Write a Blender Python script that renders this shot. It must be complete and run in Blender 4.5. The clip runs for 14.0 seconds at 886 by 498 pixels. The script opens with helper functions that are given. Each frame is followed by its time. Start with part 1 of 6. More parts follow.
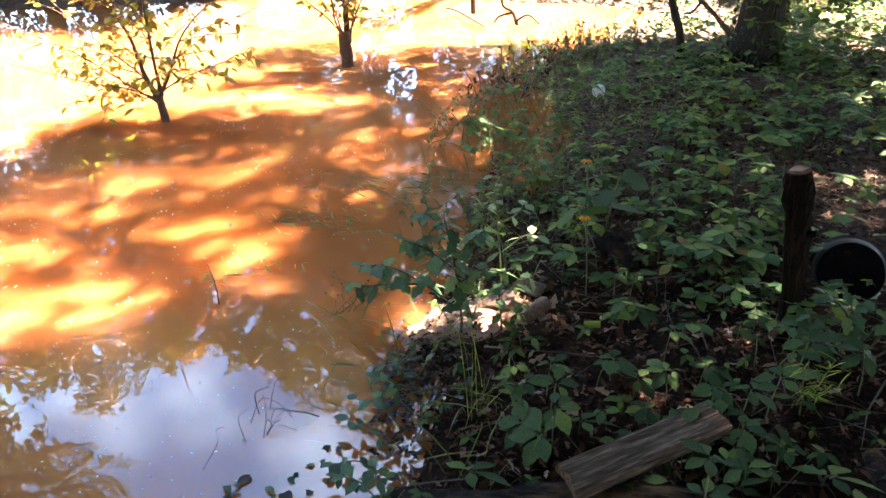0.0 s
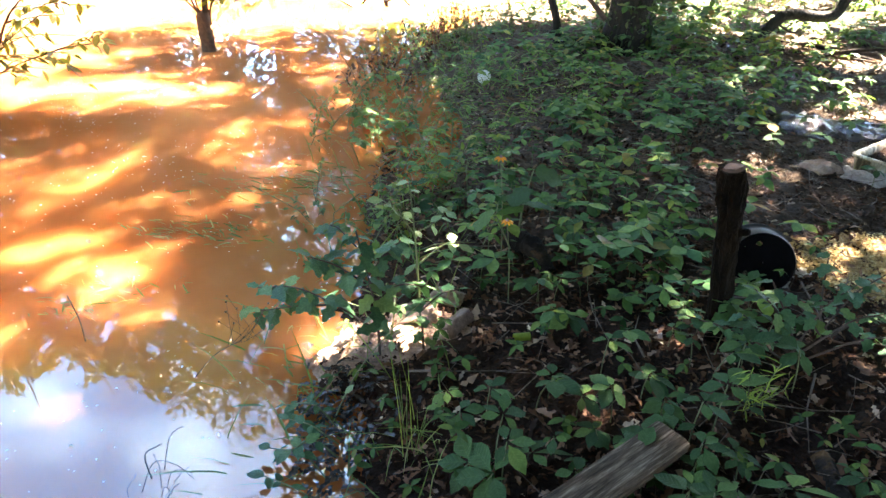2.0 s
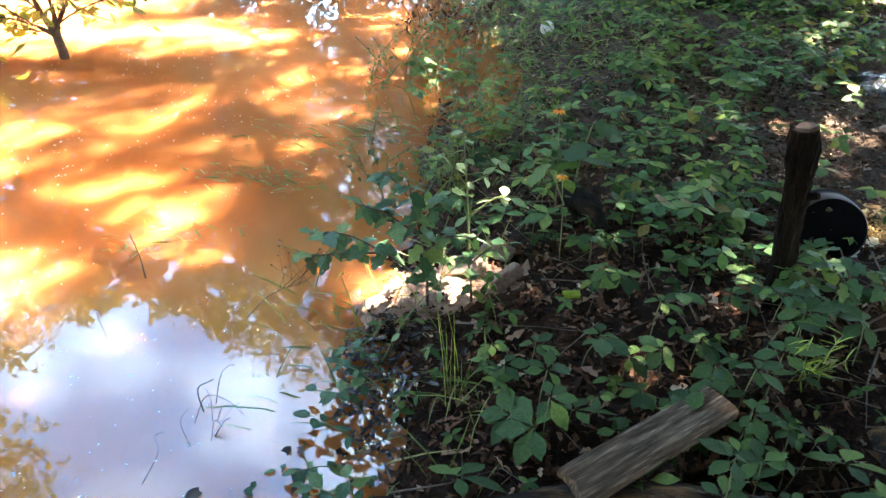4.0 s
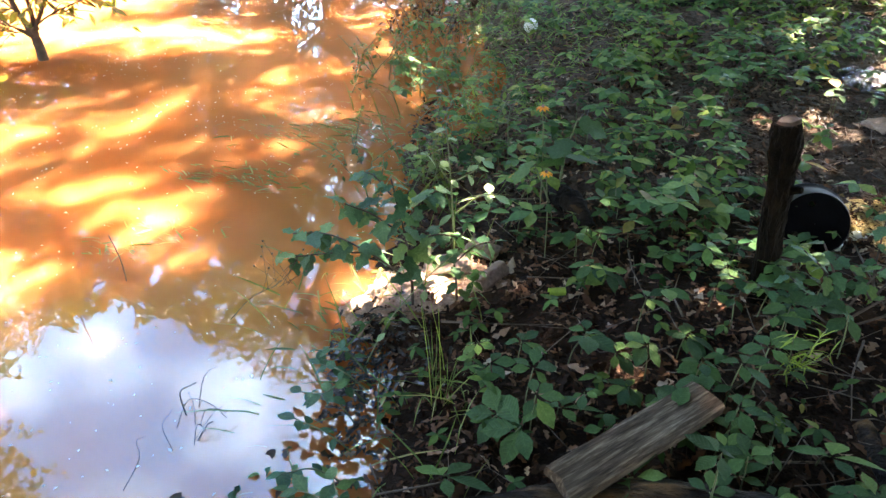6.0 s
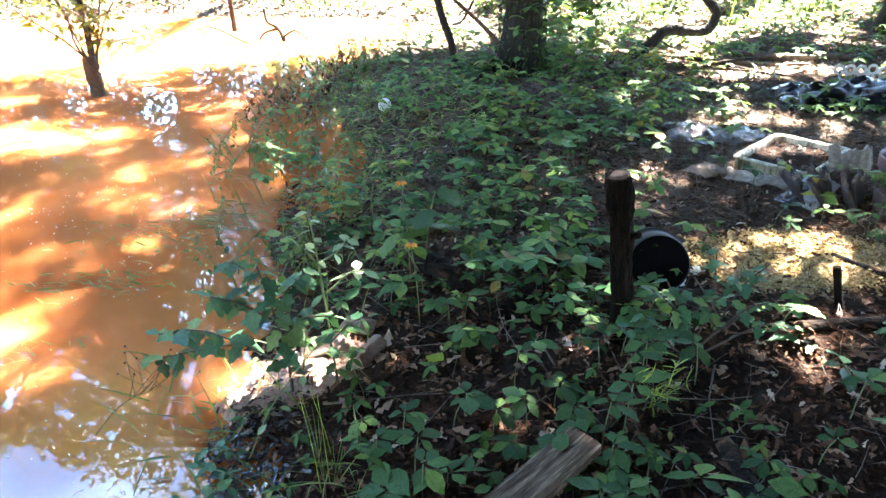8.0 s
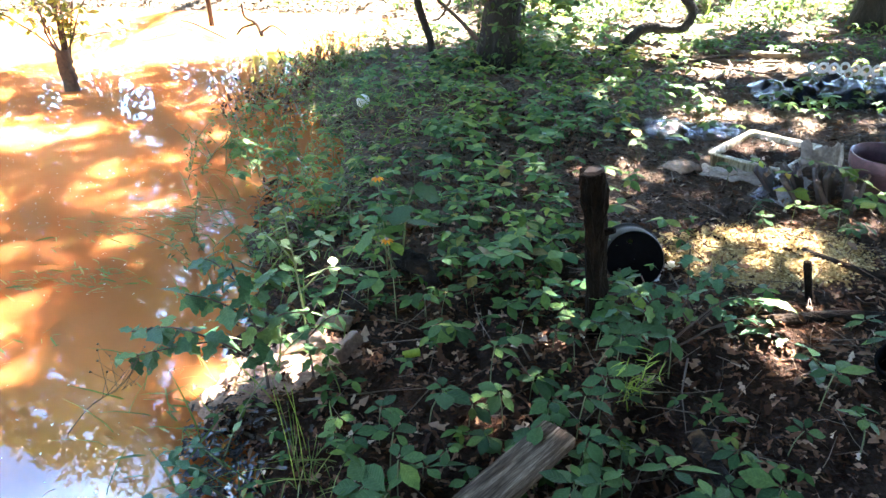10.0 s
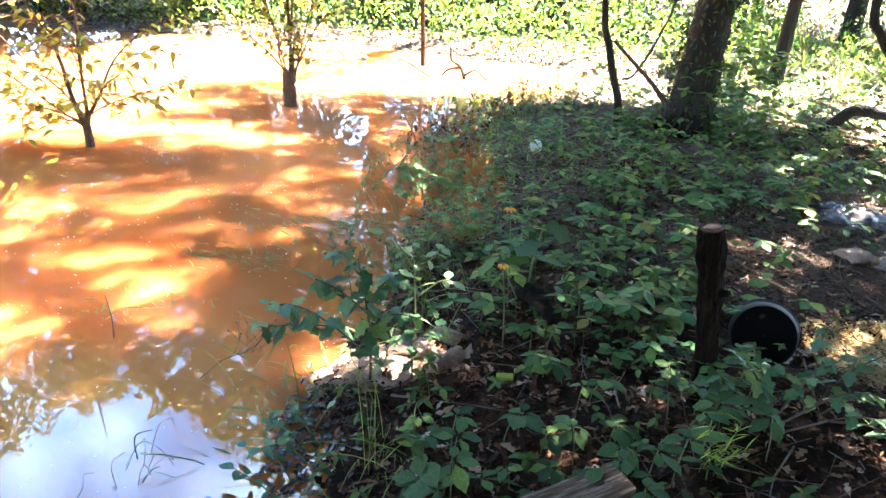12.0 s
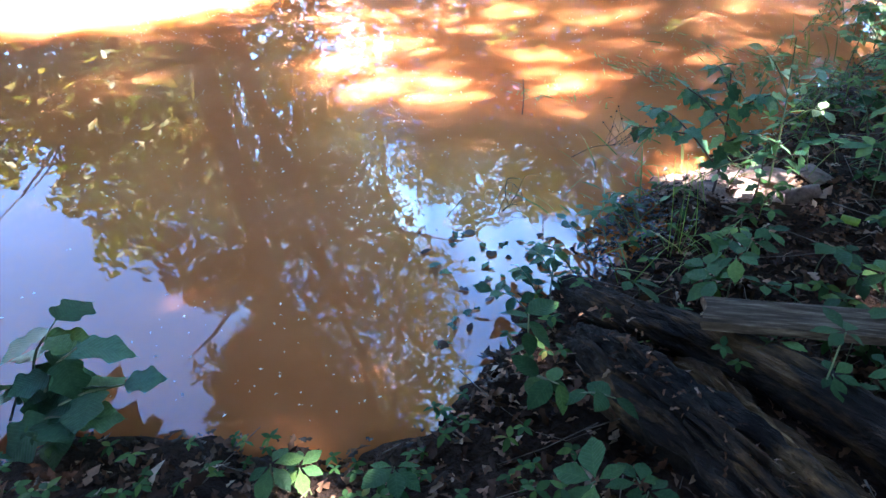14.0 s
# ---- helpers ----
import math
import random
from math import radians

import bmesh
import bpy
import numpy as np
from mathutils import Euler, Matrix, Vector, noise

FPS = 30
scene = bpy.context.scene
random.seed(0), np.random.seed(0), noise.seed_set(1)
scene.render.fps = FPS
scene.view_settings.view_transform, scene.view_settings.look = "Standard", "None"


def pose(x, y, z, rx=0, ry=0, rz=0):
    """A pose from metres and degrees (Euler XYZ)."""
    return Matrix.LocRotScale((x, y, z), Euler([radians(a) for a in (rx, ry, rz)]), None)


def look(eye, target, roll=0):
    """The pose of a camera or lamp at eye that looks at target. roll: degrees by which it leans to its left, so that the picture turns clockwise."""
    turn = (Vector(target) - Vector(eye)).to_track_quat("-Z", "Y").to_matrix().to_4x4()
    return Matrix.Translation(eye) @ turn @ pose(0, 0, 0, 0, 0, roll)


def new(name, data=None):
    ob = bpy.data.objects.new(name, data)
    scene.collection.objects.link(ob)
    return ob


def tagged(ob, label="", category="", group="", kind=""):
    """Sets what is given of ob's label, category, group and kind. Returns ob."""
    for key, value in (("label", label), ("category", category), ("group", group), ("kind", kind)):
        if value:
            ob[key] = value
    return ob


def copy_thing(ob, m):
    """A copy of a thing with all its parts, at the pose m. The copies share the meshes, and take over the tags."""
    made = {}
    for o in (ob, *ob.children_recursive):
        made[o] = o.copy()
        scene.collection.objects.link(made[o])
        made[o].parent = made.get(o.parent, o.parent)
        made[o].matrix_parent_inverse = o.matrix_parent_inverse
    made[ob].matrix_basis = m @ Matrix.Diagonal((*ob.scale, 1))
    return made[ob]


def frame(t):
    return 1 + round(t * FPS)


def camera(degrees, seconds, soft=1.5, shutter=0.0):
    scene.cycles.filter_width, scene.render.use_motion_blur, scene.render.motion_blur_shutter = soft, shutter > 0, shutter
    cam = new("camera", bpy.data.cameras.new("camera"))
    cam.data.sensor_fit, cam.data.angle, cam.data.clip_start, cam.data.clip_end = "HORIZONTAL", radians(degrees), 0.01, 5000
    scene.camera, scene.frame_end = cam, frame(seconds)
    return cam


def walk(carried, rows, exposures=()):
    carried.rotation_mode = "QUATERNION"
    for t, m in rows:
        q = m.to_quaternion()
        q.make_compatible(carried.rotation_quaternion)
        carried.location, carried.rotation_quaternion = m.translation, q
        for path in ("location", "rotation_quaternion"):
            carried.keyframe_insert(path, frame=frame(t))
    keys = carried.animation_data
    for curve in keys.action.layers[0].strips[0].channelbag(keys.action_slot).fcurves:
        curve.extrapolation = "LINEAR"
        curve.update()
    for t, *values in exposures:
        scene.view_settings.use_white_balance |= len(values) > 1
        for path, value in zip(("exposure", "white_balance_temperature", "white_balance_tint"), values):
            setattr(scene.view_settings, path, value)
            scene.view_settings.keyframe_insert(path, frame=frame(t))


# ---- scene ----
cam = camera(65.7, 14.0)
PATH = [
    (0.0, look((0.169, -0.238, 1.537), (-0.3566, 1.4524, 0.6064), -2.72)),
    (0.5, look((0.109, -0.020, 1.517), (-0.4117, 1.6769, 0.5950), -0.76)),
    (1.0, look((0.022, 0.031, 1.515), (-0.3327, 1.7839, 0.6206), -2.63)),
    (1.5, look((-0.044, 0.003, 1.511), (-0.1964, 1.7720, 0.5901), 0.43)),
    (2.0, look((-0.048, -0.001, 1.516), (-0.1947, 1.7331, 0.5298), 0.12)),
    (2.5, look((-0.057, 0.004, 1.513), (-0.2565, 1.6452, 0.3877), 1.32)),
    (4.8, look((-0.027, 0.024, 1.491), (-0.3821, 1.6692, 0.4108), -2.20)),
    (5.0, look((-0.026, 0.033, 1.493), (-0.3902, 1.6701, 0.4030), -2.68)),
    (5.5, look((-0.029, 0.026, 1.486), (-0.3563, 1.6783, 0.4081), -1.78)),
    (6.0, look((-0.029, 0.025, 1.483), (-0.2887, 1.6774, 0.3862), -0.29)),
    (6.5, look((-0.019, 0.027, 1.501), (-0.2192, 1.7518, 0.5079), -0.77)),
    (7.0, look((-0.004, 0.011, 1.504), (-0.0960, 1.7928, 0.6012), -0.91)),
    (7.5, look((0.000, 0.000, 1.500), (0.0001, 1.7827, 0.5932), -1.23)),
    (8.0, look((0.010, -0.007, 1.504), (0.0900, 1.7686, 0.5881), -1.22)),
    (8.5, look((0.017, -0.011, 1.502), (0.1625, 1.7637, 0.5912), -0.68)),
    (8.7, look((0.017, -0.014, 1.498), (0.1800, 1.7597, 0.5887), -0.47)),
    (10.8, look((0.060, -0.008, 1.506), (0.1014, 1.7603, 0.5726), -0.92)),
    (11.0, look((0.092, 0.021, 1.487), (0.0594, 1.8109, 0.5945), 0.08)),
    (11.5, look((0.174, -0.025, 1.493), (0.0326, 1.8010, 0.6897), 3.20)),
    (11.6, look((0.193, -0.038, 1.479), (0.0038, 1.7753, 0.6570), 3.09)),
    (12.0, look((0.259, -0.139, 1.468), (-0.1312, 1.6536, 0.6716), 2.64)),
    (12.5, look((0.363, -0.262, 1.460), (-0.3470, 1.3628, 0.5339), 0.09)),
    (13.0, look((0.448, -0.302, 1.437), (-0.5194, 1.1756, 0.4987), 0.99)),
    (13.5, look((0.678, -0.297, 1.439), (-0.5446, 0.8536, 0.3524), -1.45)),
    (14.0, look((0.776, -0.311, 1.418), (-0.5489, 0.6505, 0.2696), -3.61)),
]
EXPOSURES = [(0.0, 5.15, 7850, 30), (1.0, 5.4, 7850, 28), (1.5, 5.32, 7650, 23), (2.5, 6.17, 7450, 17), (5.0, 5.7, 7950, 20), (7.0, 6.02, 7450, 19), (8.5, 6.02, 6550, 18), (11.0, 6.22, 6950, 19), (11.5, 6.37, 6750, 18), (12.5, 5.32, 7050, 25), (13.0, 5.32, 6650, 23), (13.5, 5.03, 6500, 25), (14.0, 5.44, 5700, 20)]
walk(cam, PATH, EXPOSURES)

# ---- world, sun, exposure ----
SUN_EL, SUN_AZ = radians(58), radians(30)          # azimuth: from +y towards +x
SUN = Vector((math.cos(SUN_EL) * math.sin(SUN_AZ), math.cos(SUN_EL) * math.cos(SUN_AZ), math.sin(SUN_EL)))


def make_world():
    w = bpy.data.worlds.new("sky")
    scene.world = w
    w.use_nodes = True
    n, k = w.node_tree.nodes, w.node_tree.links
    n.clear()
    sky = n.new("ShaderNodeTexSky")
    sky.sky_type, sky.sun_disc = "NISHITA", False
    sky.sun_elevation, sky.sun_rotation = SUN_EL, SUN_AZ
    sky.dust_density, sky.ozone_density = 0.0, 6.0
    co, cloud, ramp = n.new("ShaderNodeTexCoord"), n.new("ShaderNodeTexNoise"), n.new("ShaderNodeValToRGB")
    cloud.inputs["Scale"].default_value, cloud.inputs["Detail"].default_value = 2.3, 6
    cloud.inputs["Roughness"].default_value = 0.55
    ramp.color_ramp.elements[0].position, ramp.color_ramp.elements[1].position = 0.42, 0.70
    mix, bg, out = n.new("ShaderNodeMix"), n.new("ShaderNodeBackground"), n.new("ShaderNodeOutputWorld")
    mix.data_type = "RGBA"
    puff, tone = n.new("ShaderNodeTexNoise"), n.new("ShaderNodeValToRGB")
    puff.inputs["Scale"].default_value, puff.inputs["Detail"].default_value = 7.0, 6
    tone.color_ramp.elements[0].position, tone.color_ramp.elements[1].position = 0.42, 0.62
    tone.color_ramp.elements[0].color, tone.color_ramp.elements[1].color = (1.0, 3.5, 7.8, 1), (6.6, 11.6, 17.0, 1)
    k.new(co.outputs["Generated"], puff.inputs["Vector"])
    k.new(puff.outputs["Fac"], tone.inputs["Fac"])
    k.new(tone.outputs["Color"], mix.inputs["B"])
    k.new(co.outputs["Generated"], cloud.inputs["Vector"])
    k.new(cloud.outputs["Fac"], ramp.inputs["Fac"])
    sep, bank, both = n.new("ShaderNodeSeparateXYZ"), n.new("ShaderNodeMapRange"), n.new("ShaderNodeMath")
    bank.inputs["From Min"].default_value, bank.inputs["From Max"].default_value = 0.15, 0.45
    both.operation = "MULTIPLY"
    k.new(co.outputs["Generated"], sep.inputs["Vector"])
    k.new(sep.outputs["Y"], bank.inputs["Value"])
    k.new(ramp.outputs["Color"], both.inputs[0])
    k.new(bank.outputs["Result"], both.inputs[1])
    k.new(both.outputs[0], mix.inputs["Factor"])
    k.new(sky.outputs["Color"], mix.inputs["A"])
    k.new(mix.outputs["Result"], bg.inputs["Color"])
    bg.inputs["Strength"].default_value = 0.053
    k.new(bg.outputs["Background"], out.inputs["Surface"])


make_world()
sun_data = bpy.data.lights.new("sun", "SUN")
sun_data.energy, sun_data.angle, sun_data.color = 5.0, radians(0.7), (1.0, 0.94, 0.84)
sun_lamp = new("sun", sun_data)
sun_lamp.matrix_world = look(SUN * 60, (0, 0, 0))


# ---- materials ----
def material(name):
    m = bpy.data.materials.new(name)
    m.use_nodes = True
    n, k = m.node_tree.nodes, m.node_tree.links
    return m, n, k, n["Principled BSDF"]


def ramp_node(n, stops):
    r = n.new("ShaderNodeValToRGB")
    e = r.color_ramp.elements
    while len(e) < len(stops):
        e.new(0.5)
    for el, (p, c) in zip(e, stops):
        el.position, el.color = p, (*c, 1)
    return r


def noise_node(n, k, scale, detail=4, rough=0.55, coord="Object", stretch=None):
    t, co = n.new("ShaderNodeTexNoise"), n.new("ShaderNodeTexCoord")
    t.inputs["Scale"].default_value, t.inputs["Detail"].default_value, t.inputs["Roughness"].default_value = scale, detail, rough
    if stretch:
        mp = n.new("ShaderNodeMapping")
        mp.inputs["Scale"].default_value = stretch
        k.new(co.outputs[coord], mp.inputs["Vector"])
        k.new(mp.outputs["Vector"], t.inputs["Vector"])
    else:
        k.new(co.outputs[coord], t.inputs["Vector"])
    return t


def bump_node(n, k, src, bsdf, strength, dist):
    b = n.new("ShaderNodeBump")
    b.inputs["Strength"].default_value, b.inputs["Distance"].default_value = strength, dist
    k.new(src, b.inputs["Height"])
    k.new(b.outputs["Normal"], bsdf.inputs["Normal"])
    return b


def math_node(n, k, op, a, b=None):
    m = n.new("ShaderNodeMath")
    m.operation = op
    for i, v in enumerate((a, b)):
        if v is None:
            continue
        if isinstance(v, (int, float)):
            m.inputs[i].default_value = v
        else:
            k.new(v, m.inputs[i])
    return m.outputs[0]


def vein_nodes(n, k, mul):
    """Midrib and side veins of a single leaf, in the leaf's own coordinates."""
    co, sep = n.new("ShaderNodeTexCoord"), n.new("ShaderNodeSeparateXYZ")
    k.new(co.outputs["Object"], sep.inputs["Vector"])
    ax = math_node(n, k, "ABSOLUTE", sep.outputs["X"])
    run = math_node(n, k, "SUBTRACT", sep.outputs["Y"], math_node(n, k, "MULTIPLY", ax, 0.75))
    side = math_node(n, k, "POWER", math_node(n, k, "ABSOLUTE", math_node(n, k, "SINE", math_node(n, k, "MULTIPLY", run, 290.0))), 14.0)
    rib = math_node(n, k, "LESS_THAN", ax, 0.0009)
    vein = math_node(n, k, "MAXIMUM", math_node(n, k, "MULTIPLY", side, 0.6), rib)
    tone = ramp_node(n, [(0.0, (1.0, 1.0, 1.0)), (1.0, (1.3, 1.22, 1.15))])
    k.new(vein, tone.inputs["Fac"])
    old = mul.inputs["A"].links[0].from_socket
    m2 = n.new("ShaderNodeMix")
    m2.data_type, m2.blend_type = "RGBA", "MULTIPLY"
    m2.inputs["Factor"].default_value = 1
    k.new(old, m2.inputs["A"])
    k.new(tone.outputs["Color"], m2.inputs["B"])
    k.new(m2.outputs["Result"], mul.inputs["A"])
    return math_node(n, k, "SUBTRACT", 1.0, vein)


def leafy(name, stops, rough=0.45, trans=0.35, by_object=False, glow=(1.25, 1.35, 0.7), spec=0.35, patch=None):
    """Leaf: colour from leaf to leaf, blotches, light that shines through."""
    m, n, k, p = material(name)
    if by_object:
        rnd = n.new("ShaderNodeObjectInfo").outputs["Random"]
    else:
        rnd = n.new("ShaderNodeNewGeometry").outputs["Random Per Island"]
    r = ramp_node(n, stops)
    k.new(rnd, r.inputs["Fac"])
    nz = noise_node(n, k, 60, 3)
    shade = ramp_node(n, [(0.3, (0.72, 0.74, 0.7)), (0.7, (1.15, 1.12, 1.1))])
    k.new(nz.outputs["Fac"], shade.inputs["Fac"])
    mul = n.new("ShaderNodeMix")
    mul.data_type, mul.blend_type = "RGBA", "MULTIPLY"
    mul.inputs["Factor"].default_value = 1
    colour = r.outputs["Color"]
    # Large noise patches tint the leaves from dark bluish to bright yellowish green.
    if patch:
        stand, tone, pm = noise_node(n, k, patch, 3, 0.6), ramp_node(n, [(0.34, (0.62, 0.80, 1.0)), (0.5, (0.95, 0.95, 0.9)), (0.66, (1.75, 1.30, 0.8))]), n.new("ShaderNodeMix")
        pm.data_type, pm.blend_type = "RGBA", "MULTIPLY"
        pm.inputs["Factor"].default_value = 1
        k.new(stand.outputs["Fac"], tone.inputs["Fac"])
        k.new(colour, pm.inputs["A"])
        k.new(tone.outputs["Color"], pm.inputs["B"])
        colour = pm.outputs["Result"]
    k.new(colour, mul.inputs["A"])
    k.new(shade.outputs["Color"], mul.inputs["B"])
    k.new(mul.outputs["Result"], p.inputs["Base Color"])
    p.inputs["Roughness"].default_value, p.inputs["Specular IOR Level"].default_value = rough, spec
    if by_object:
        height = vein_nodes(n, k, mul)
        bump_node(n, k, height, p, 0.6, 0.002)
    else:
        bump_node(n, k, nz.outputs["Fac"], p, 0.25, 0.004)
    tr, mx, tint = n.new("ShaderNodeBsdfTranslucent"), n.new("ShaderNodeMixShader"), n.new("ShaderNodeMix")
    tint.data_type, tint.blend_type = "RGBA", "MULTIPLY"
    tint.inputs["Factor"].default_value = 1
    tint.inputs["B"].default_value = (*glow, 1)
    k.new(mul.outputs["Result"], tint.inputs["A"])
    k.new(tint.outputs["Result"], tr.inputs["Color"])
    mx.inputs["Fac"].default_value = trans
    k.new(p.outputs["BSDF"], mx.inputs[1])
    k.new(tr.outputs["BSDF"], mx.inputs[2])
    k.new(mx.outputs["Shader"], n["Material Output"].inputs["Surface"])
    return m


def rough_mat(name, stops, scale=20, rough=0.8, bump=0.5, dist=0.01, stretch=None, fine=None, metal=0, spec=0.5):
    """A noise-mottled surface with relief; fine: a second, finer grain."""
    m, n, k, p = material(name)
    a = noise_node(n, k, scale, 6, 0.6, stretch=stretch)
    r = ramp_node(n, stops)
    k.new(a.outputs["Fac"], r.inputs["Fac"])
    col, h = r.outputs["Color"], a.outputs["Fac"]
    if fine:
        b = noise_node(n, k, fine, 4, 0.6, stretch=stretch)
        s = ramp_node(n, [(0.3, (0.6, 0.6, 0.6)), (0.7, (1.25, 1.25, 1.25))])
        k.new(b.outputs["Fac"], s.inputs["Fac"])
        mu = n.new("ShaderNodeMix")
        mu.data_type, mu.blend_type = "RGBA", "MULTIPLY"
        mu.inputs["Factor"].default_value = 1
        k.new(col, mu.inputs["A"])
        k.new(s.outputs["Color"], mu.inputs["B"])
        col = mu.outputs["Result"]
        ad = n.new("ShaderNodeMath")
        k.new(h, ad.inputs[0])
        k.new(b.outputs["Fac"], ad.inputs[1])
        h = ad.outputs[0]
    k.new(col, p.inputs["Base Color"])
    p.inputs["Roughness"].default_value, p.inputs["Metallic"].default_value = rough, metal
    p.inputs["Specular IOR Level"].default_value = spec
    bump_node(n, k, h, p, bump, dist)
    return m


def water_mat():
    m, n, k, p = material("muddy_water")
    a = noise_node(n, k, 0.55, 5, 0.6)
    r = ramp_node(n, [(0.3, (0.245, 0.073, 0.019)), (0.5, (0.325, 0.108, 0.032)), (0.7, (0.395, 0.152, 0.056))])
    k.new(a.outputs["Fac"], r.inputs["Fac"])
    k.new(r.outputs["Color"], p.inputs["Base Color"])
    p.inputs["Roughness"].default_value, p.inputs["IOR"].default_value = 0.004, 1.43
    # the suspended clay carries light sideways, so that sun flecks have no hard edge
    p.subsurface_method = "BURLEY"
    p.inputs["Subsurface Weight"].default_value, p.inputs["Subsurface Scale"].default_value = 1.0, 0.42
    p.inputs["Subsurface Radius"].default_value = (1.0, 0.78, 0.60)
    w = noise_node(n, k, 5.0, 3, 0.5)
    fine = noise_node(n, k, 22.0, 2, 0.5)
    bump_node(n, k, math_node(n, k, "ADD", w.outputs["Fac"], math_node(n, k, "MULTIPLY", fine.outputs["Fac"], 0.05)), p, 0.008, 0.02)
    return m


def litter_mat(name, stops, rough=0.7, by_object=False):
    return leafy(name, stops, rough, 0.08, by_object, (1.2, 1.0, 0.8), 0.1)


WATER = water_mat()
SOIL = rough_mat("forest_soil", [(0.3, (0.009, 0.005, 0.0033)), (0.55, (0.027, 0.014, 0.0085)), (0.75, (0.062, 0.034, 0.020))], 3.5, 0.95, 1.0, 0.03, fine=70, spec=0.15)


def shade_soil():
    """Paints shade into the soil: dark near bank, paler grey-brown as y grows."""
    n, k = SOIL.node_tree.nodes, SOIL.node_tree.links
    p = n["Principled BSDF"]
    # wet holds the dark near-bank colour.
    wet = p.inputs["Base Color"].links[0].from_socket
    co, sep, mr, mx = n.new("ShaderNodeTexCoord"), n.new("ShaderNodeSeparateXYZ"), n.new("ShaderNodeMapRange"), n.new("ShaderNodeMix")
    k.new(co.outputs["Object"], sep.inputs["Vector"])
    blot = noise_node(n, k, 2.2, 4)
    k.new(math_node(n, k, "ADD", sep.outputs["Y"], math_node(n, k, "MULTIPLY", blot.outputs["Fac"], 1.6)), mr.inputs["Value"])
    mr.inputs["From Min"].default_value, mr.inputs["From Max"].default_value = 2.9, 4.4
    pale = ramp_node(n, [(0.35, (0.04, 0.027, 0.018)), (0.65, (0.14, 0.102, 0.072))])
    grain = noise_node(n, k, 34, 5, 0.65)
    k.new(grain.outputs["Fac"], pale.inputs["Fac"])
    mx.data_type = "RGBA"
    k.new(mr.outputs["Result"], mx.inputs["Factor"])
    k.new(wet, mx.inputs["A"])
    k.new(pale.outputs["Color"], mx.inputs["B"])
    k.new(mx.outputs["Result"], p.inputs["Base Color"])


shade_soil()
BARK = rough_mat("grey_bark", [(0.3, (0.005, 0.0045, 0.003)), (0.6, (0.015, 0.0135, 0.009)), (0.8, (0.038, 0.034, 0.023))], 9, 0.9, 1.0, 0.03, stretch=(1, 1, 0.2), fine=40)
TWIG = rough_mat("twig_bark", [(0.3, (0.03, 0.019, 0.013)), (0.7, (0.085, 0.055, 0.037))], 30, 0.85, 0.4, 0.004)
DRYTWIG = rough_mat("dry_twig", [(0.3, (0.05, 0.036, 0.024)), (0.7, (0.17, 0.13, 0.095))], 30, 0.85, 0.4, 0.004)
ROT = rough_mat("rotten_wood", [(0.38, (0.008, 0.007, 0.006)), (0.54, (0.024, 0.017, 0.013)), (0.64, (0.13, 0.075, 0.032)), (0.8, (0.05, 0.036, 0.027))], 9, 0.85, 1.0, 0.03, stretch=(0.3, 1, 1), fine=60, spec=0.15)
POSTBARK = rough_mat("post_bark", [(0.35, (0.002, 0.0016, 0.0011)), (0.65, (0.010, 0.0068, 0.004)), (0.8, (0.028, 0.019, 0.011))], 24, 0.95, 1.0, 0.02, stretch=(1, 1, 0.3), fine=90, spec=0.08)
POSTCUT = rough_mat("post_cut_wood", [(0.3, (0.014, 0.008, 0.005)), (0.7, (0.06, 0.034, 0.020))], 40, 0.85, 0.4, 0.004)
PLANK = rough_mat("weathered_plank", [(0.36, (0.026, 0.017, 0.010)), (0.52, (0.075, 0.051, 0.032)), (0.70, (0.20, 0.155, 0.108))], 9, 0.85, 0.6, 0.006, stretch=(0.9, 12, 4), fine=30, spec=0.15)
CREEPER = leafy("creeper_leaf", [(0.0, (0.020, 0.054, 0.022)), (0.5, (0.033, 0.080, 0.029)), (0.85, (0.058, 0.118, 0.036)), (1.0, (0.115, 0.185, 0.046))], 0.6, 0.15, True, spec=0.12)
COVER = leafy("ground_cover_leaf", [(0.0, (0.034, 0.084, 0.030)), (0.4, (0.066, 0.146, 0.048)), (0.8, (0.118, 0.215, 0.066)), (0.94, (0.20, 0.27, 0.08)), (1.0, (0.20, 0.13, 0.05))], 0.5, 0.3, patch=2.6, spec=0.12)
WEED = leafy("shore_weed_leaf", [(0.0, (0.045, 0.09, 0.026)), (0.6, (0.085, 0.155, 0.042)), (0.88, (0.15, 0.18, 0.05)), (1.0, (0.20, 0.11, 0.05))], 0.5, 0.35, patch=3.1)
IVY = leafy("ivy_leaf", [(0.0, (0.018, 0.042, 0.014)), (0.8, (0.04, 0.075, 0.024)), (1.0, (0.09, 0.12, 0.035))], 0.5, 0.25)
FINEWEED = leafy("fine_weed_leaf", [(0.0, (0.085, 0.16, 0.035)), (0.7, (0.15, 0.25, 0.05)), (1.0, (0.26, 0.32, 0.07))], 0.5, 0.4)
GRASS = leafy("grass_blade", [(0.0, (0.06, 0.11, 0.03)), (0.7, (0.13, 0.19, 0.05)), (1.0, (0.28, 0.26, 0.11))], 0.5, 0.4)
OAKLEAF = leafy("oak_leaf", [(0.0, (0.028, 0.085, 0.042)), (0.7, (0.05, 0.125, 0.06)), (1.0, (0.11, 0.19, 0.06))], 0.45, 0.2, True, spec=0.2)
PALELEAF = leafy("pale_leaf", [(0.0, (0.10, 0.17, 0.08)), (1.0, (0.22, 0.31, 0.16))], 0.45, 0.35, True)
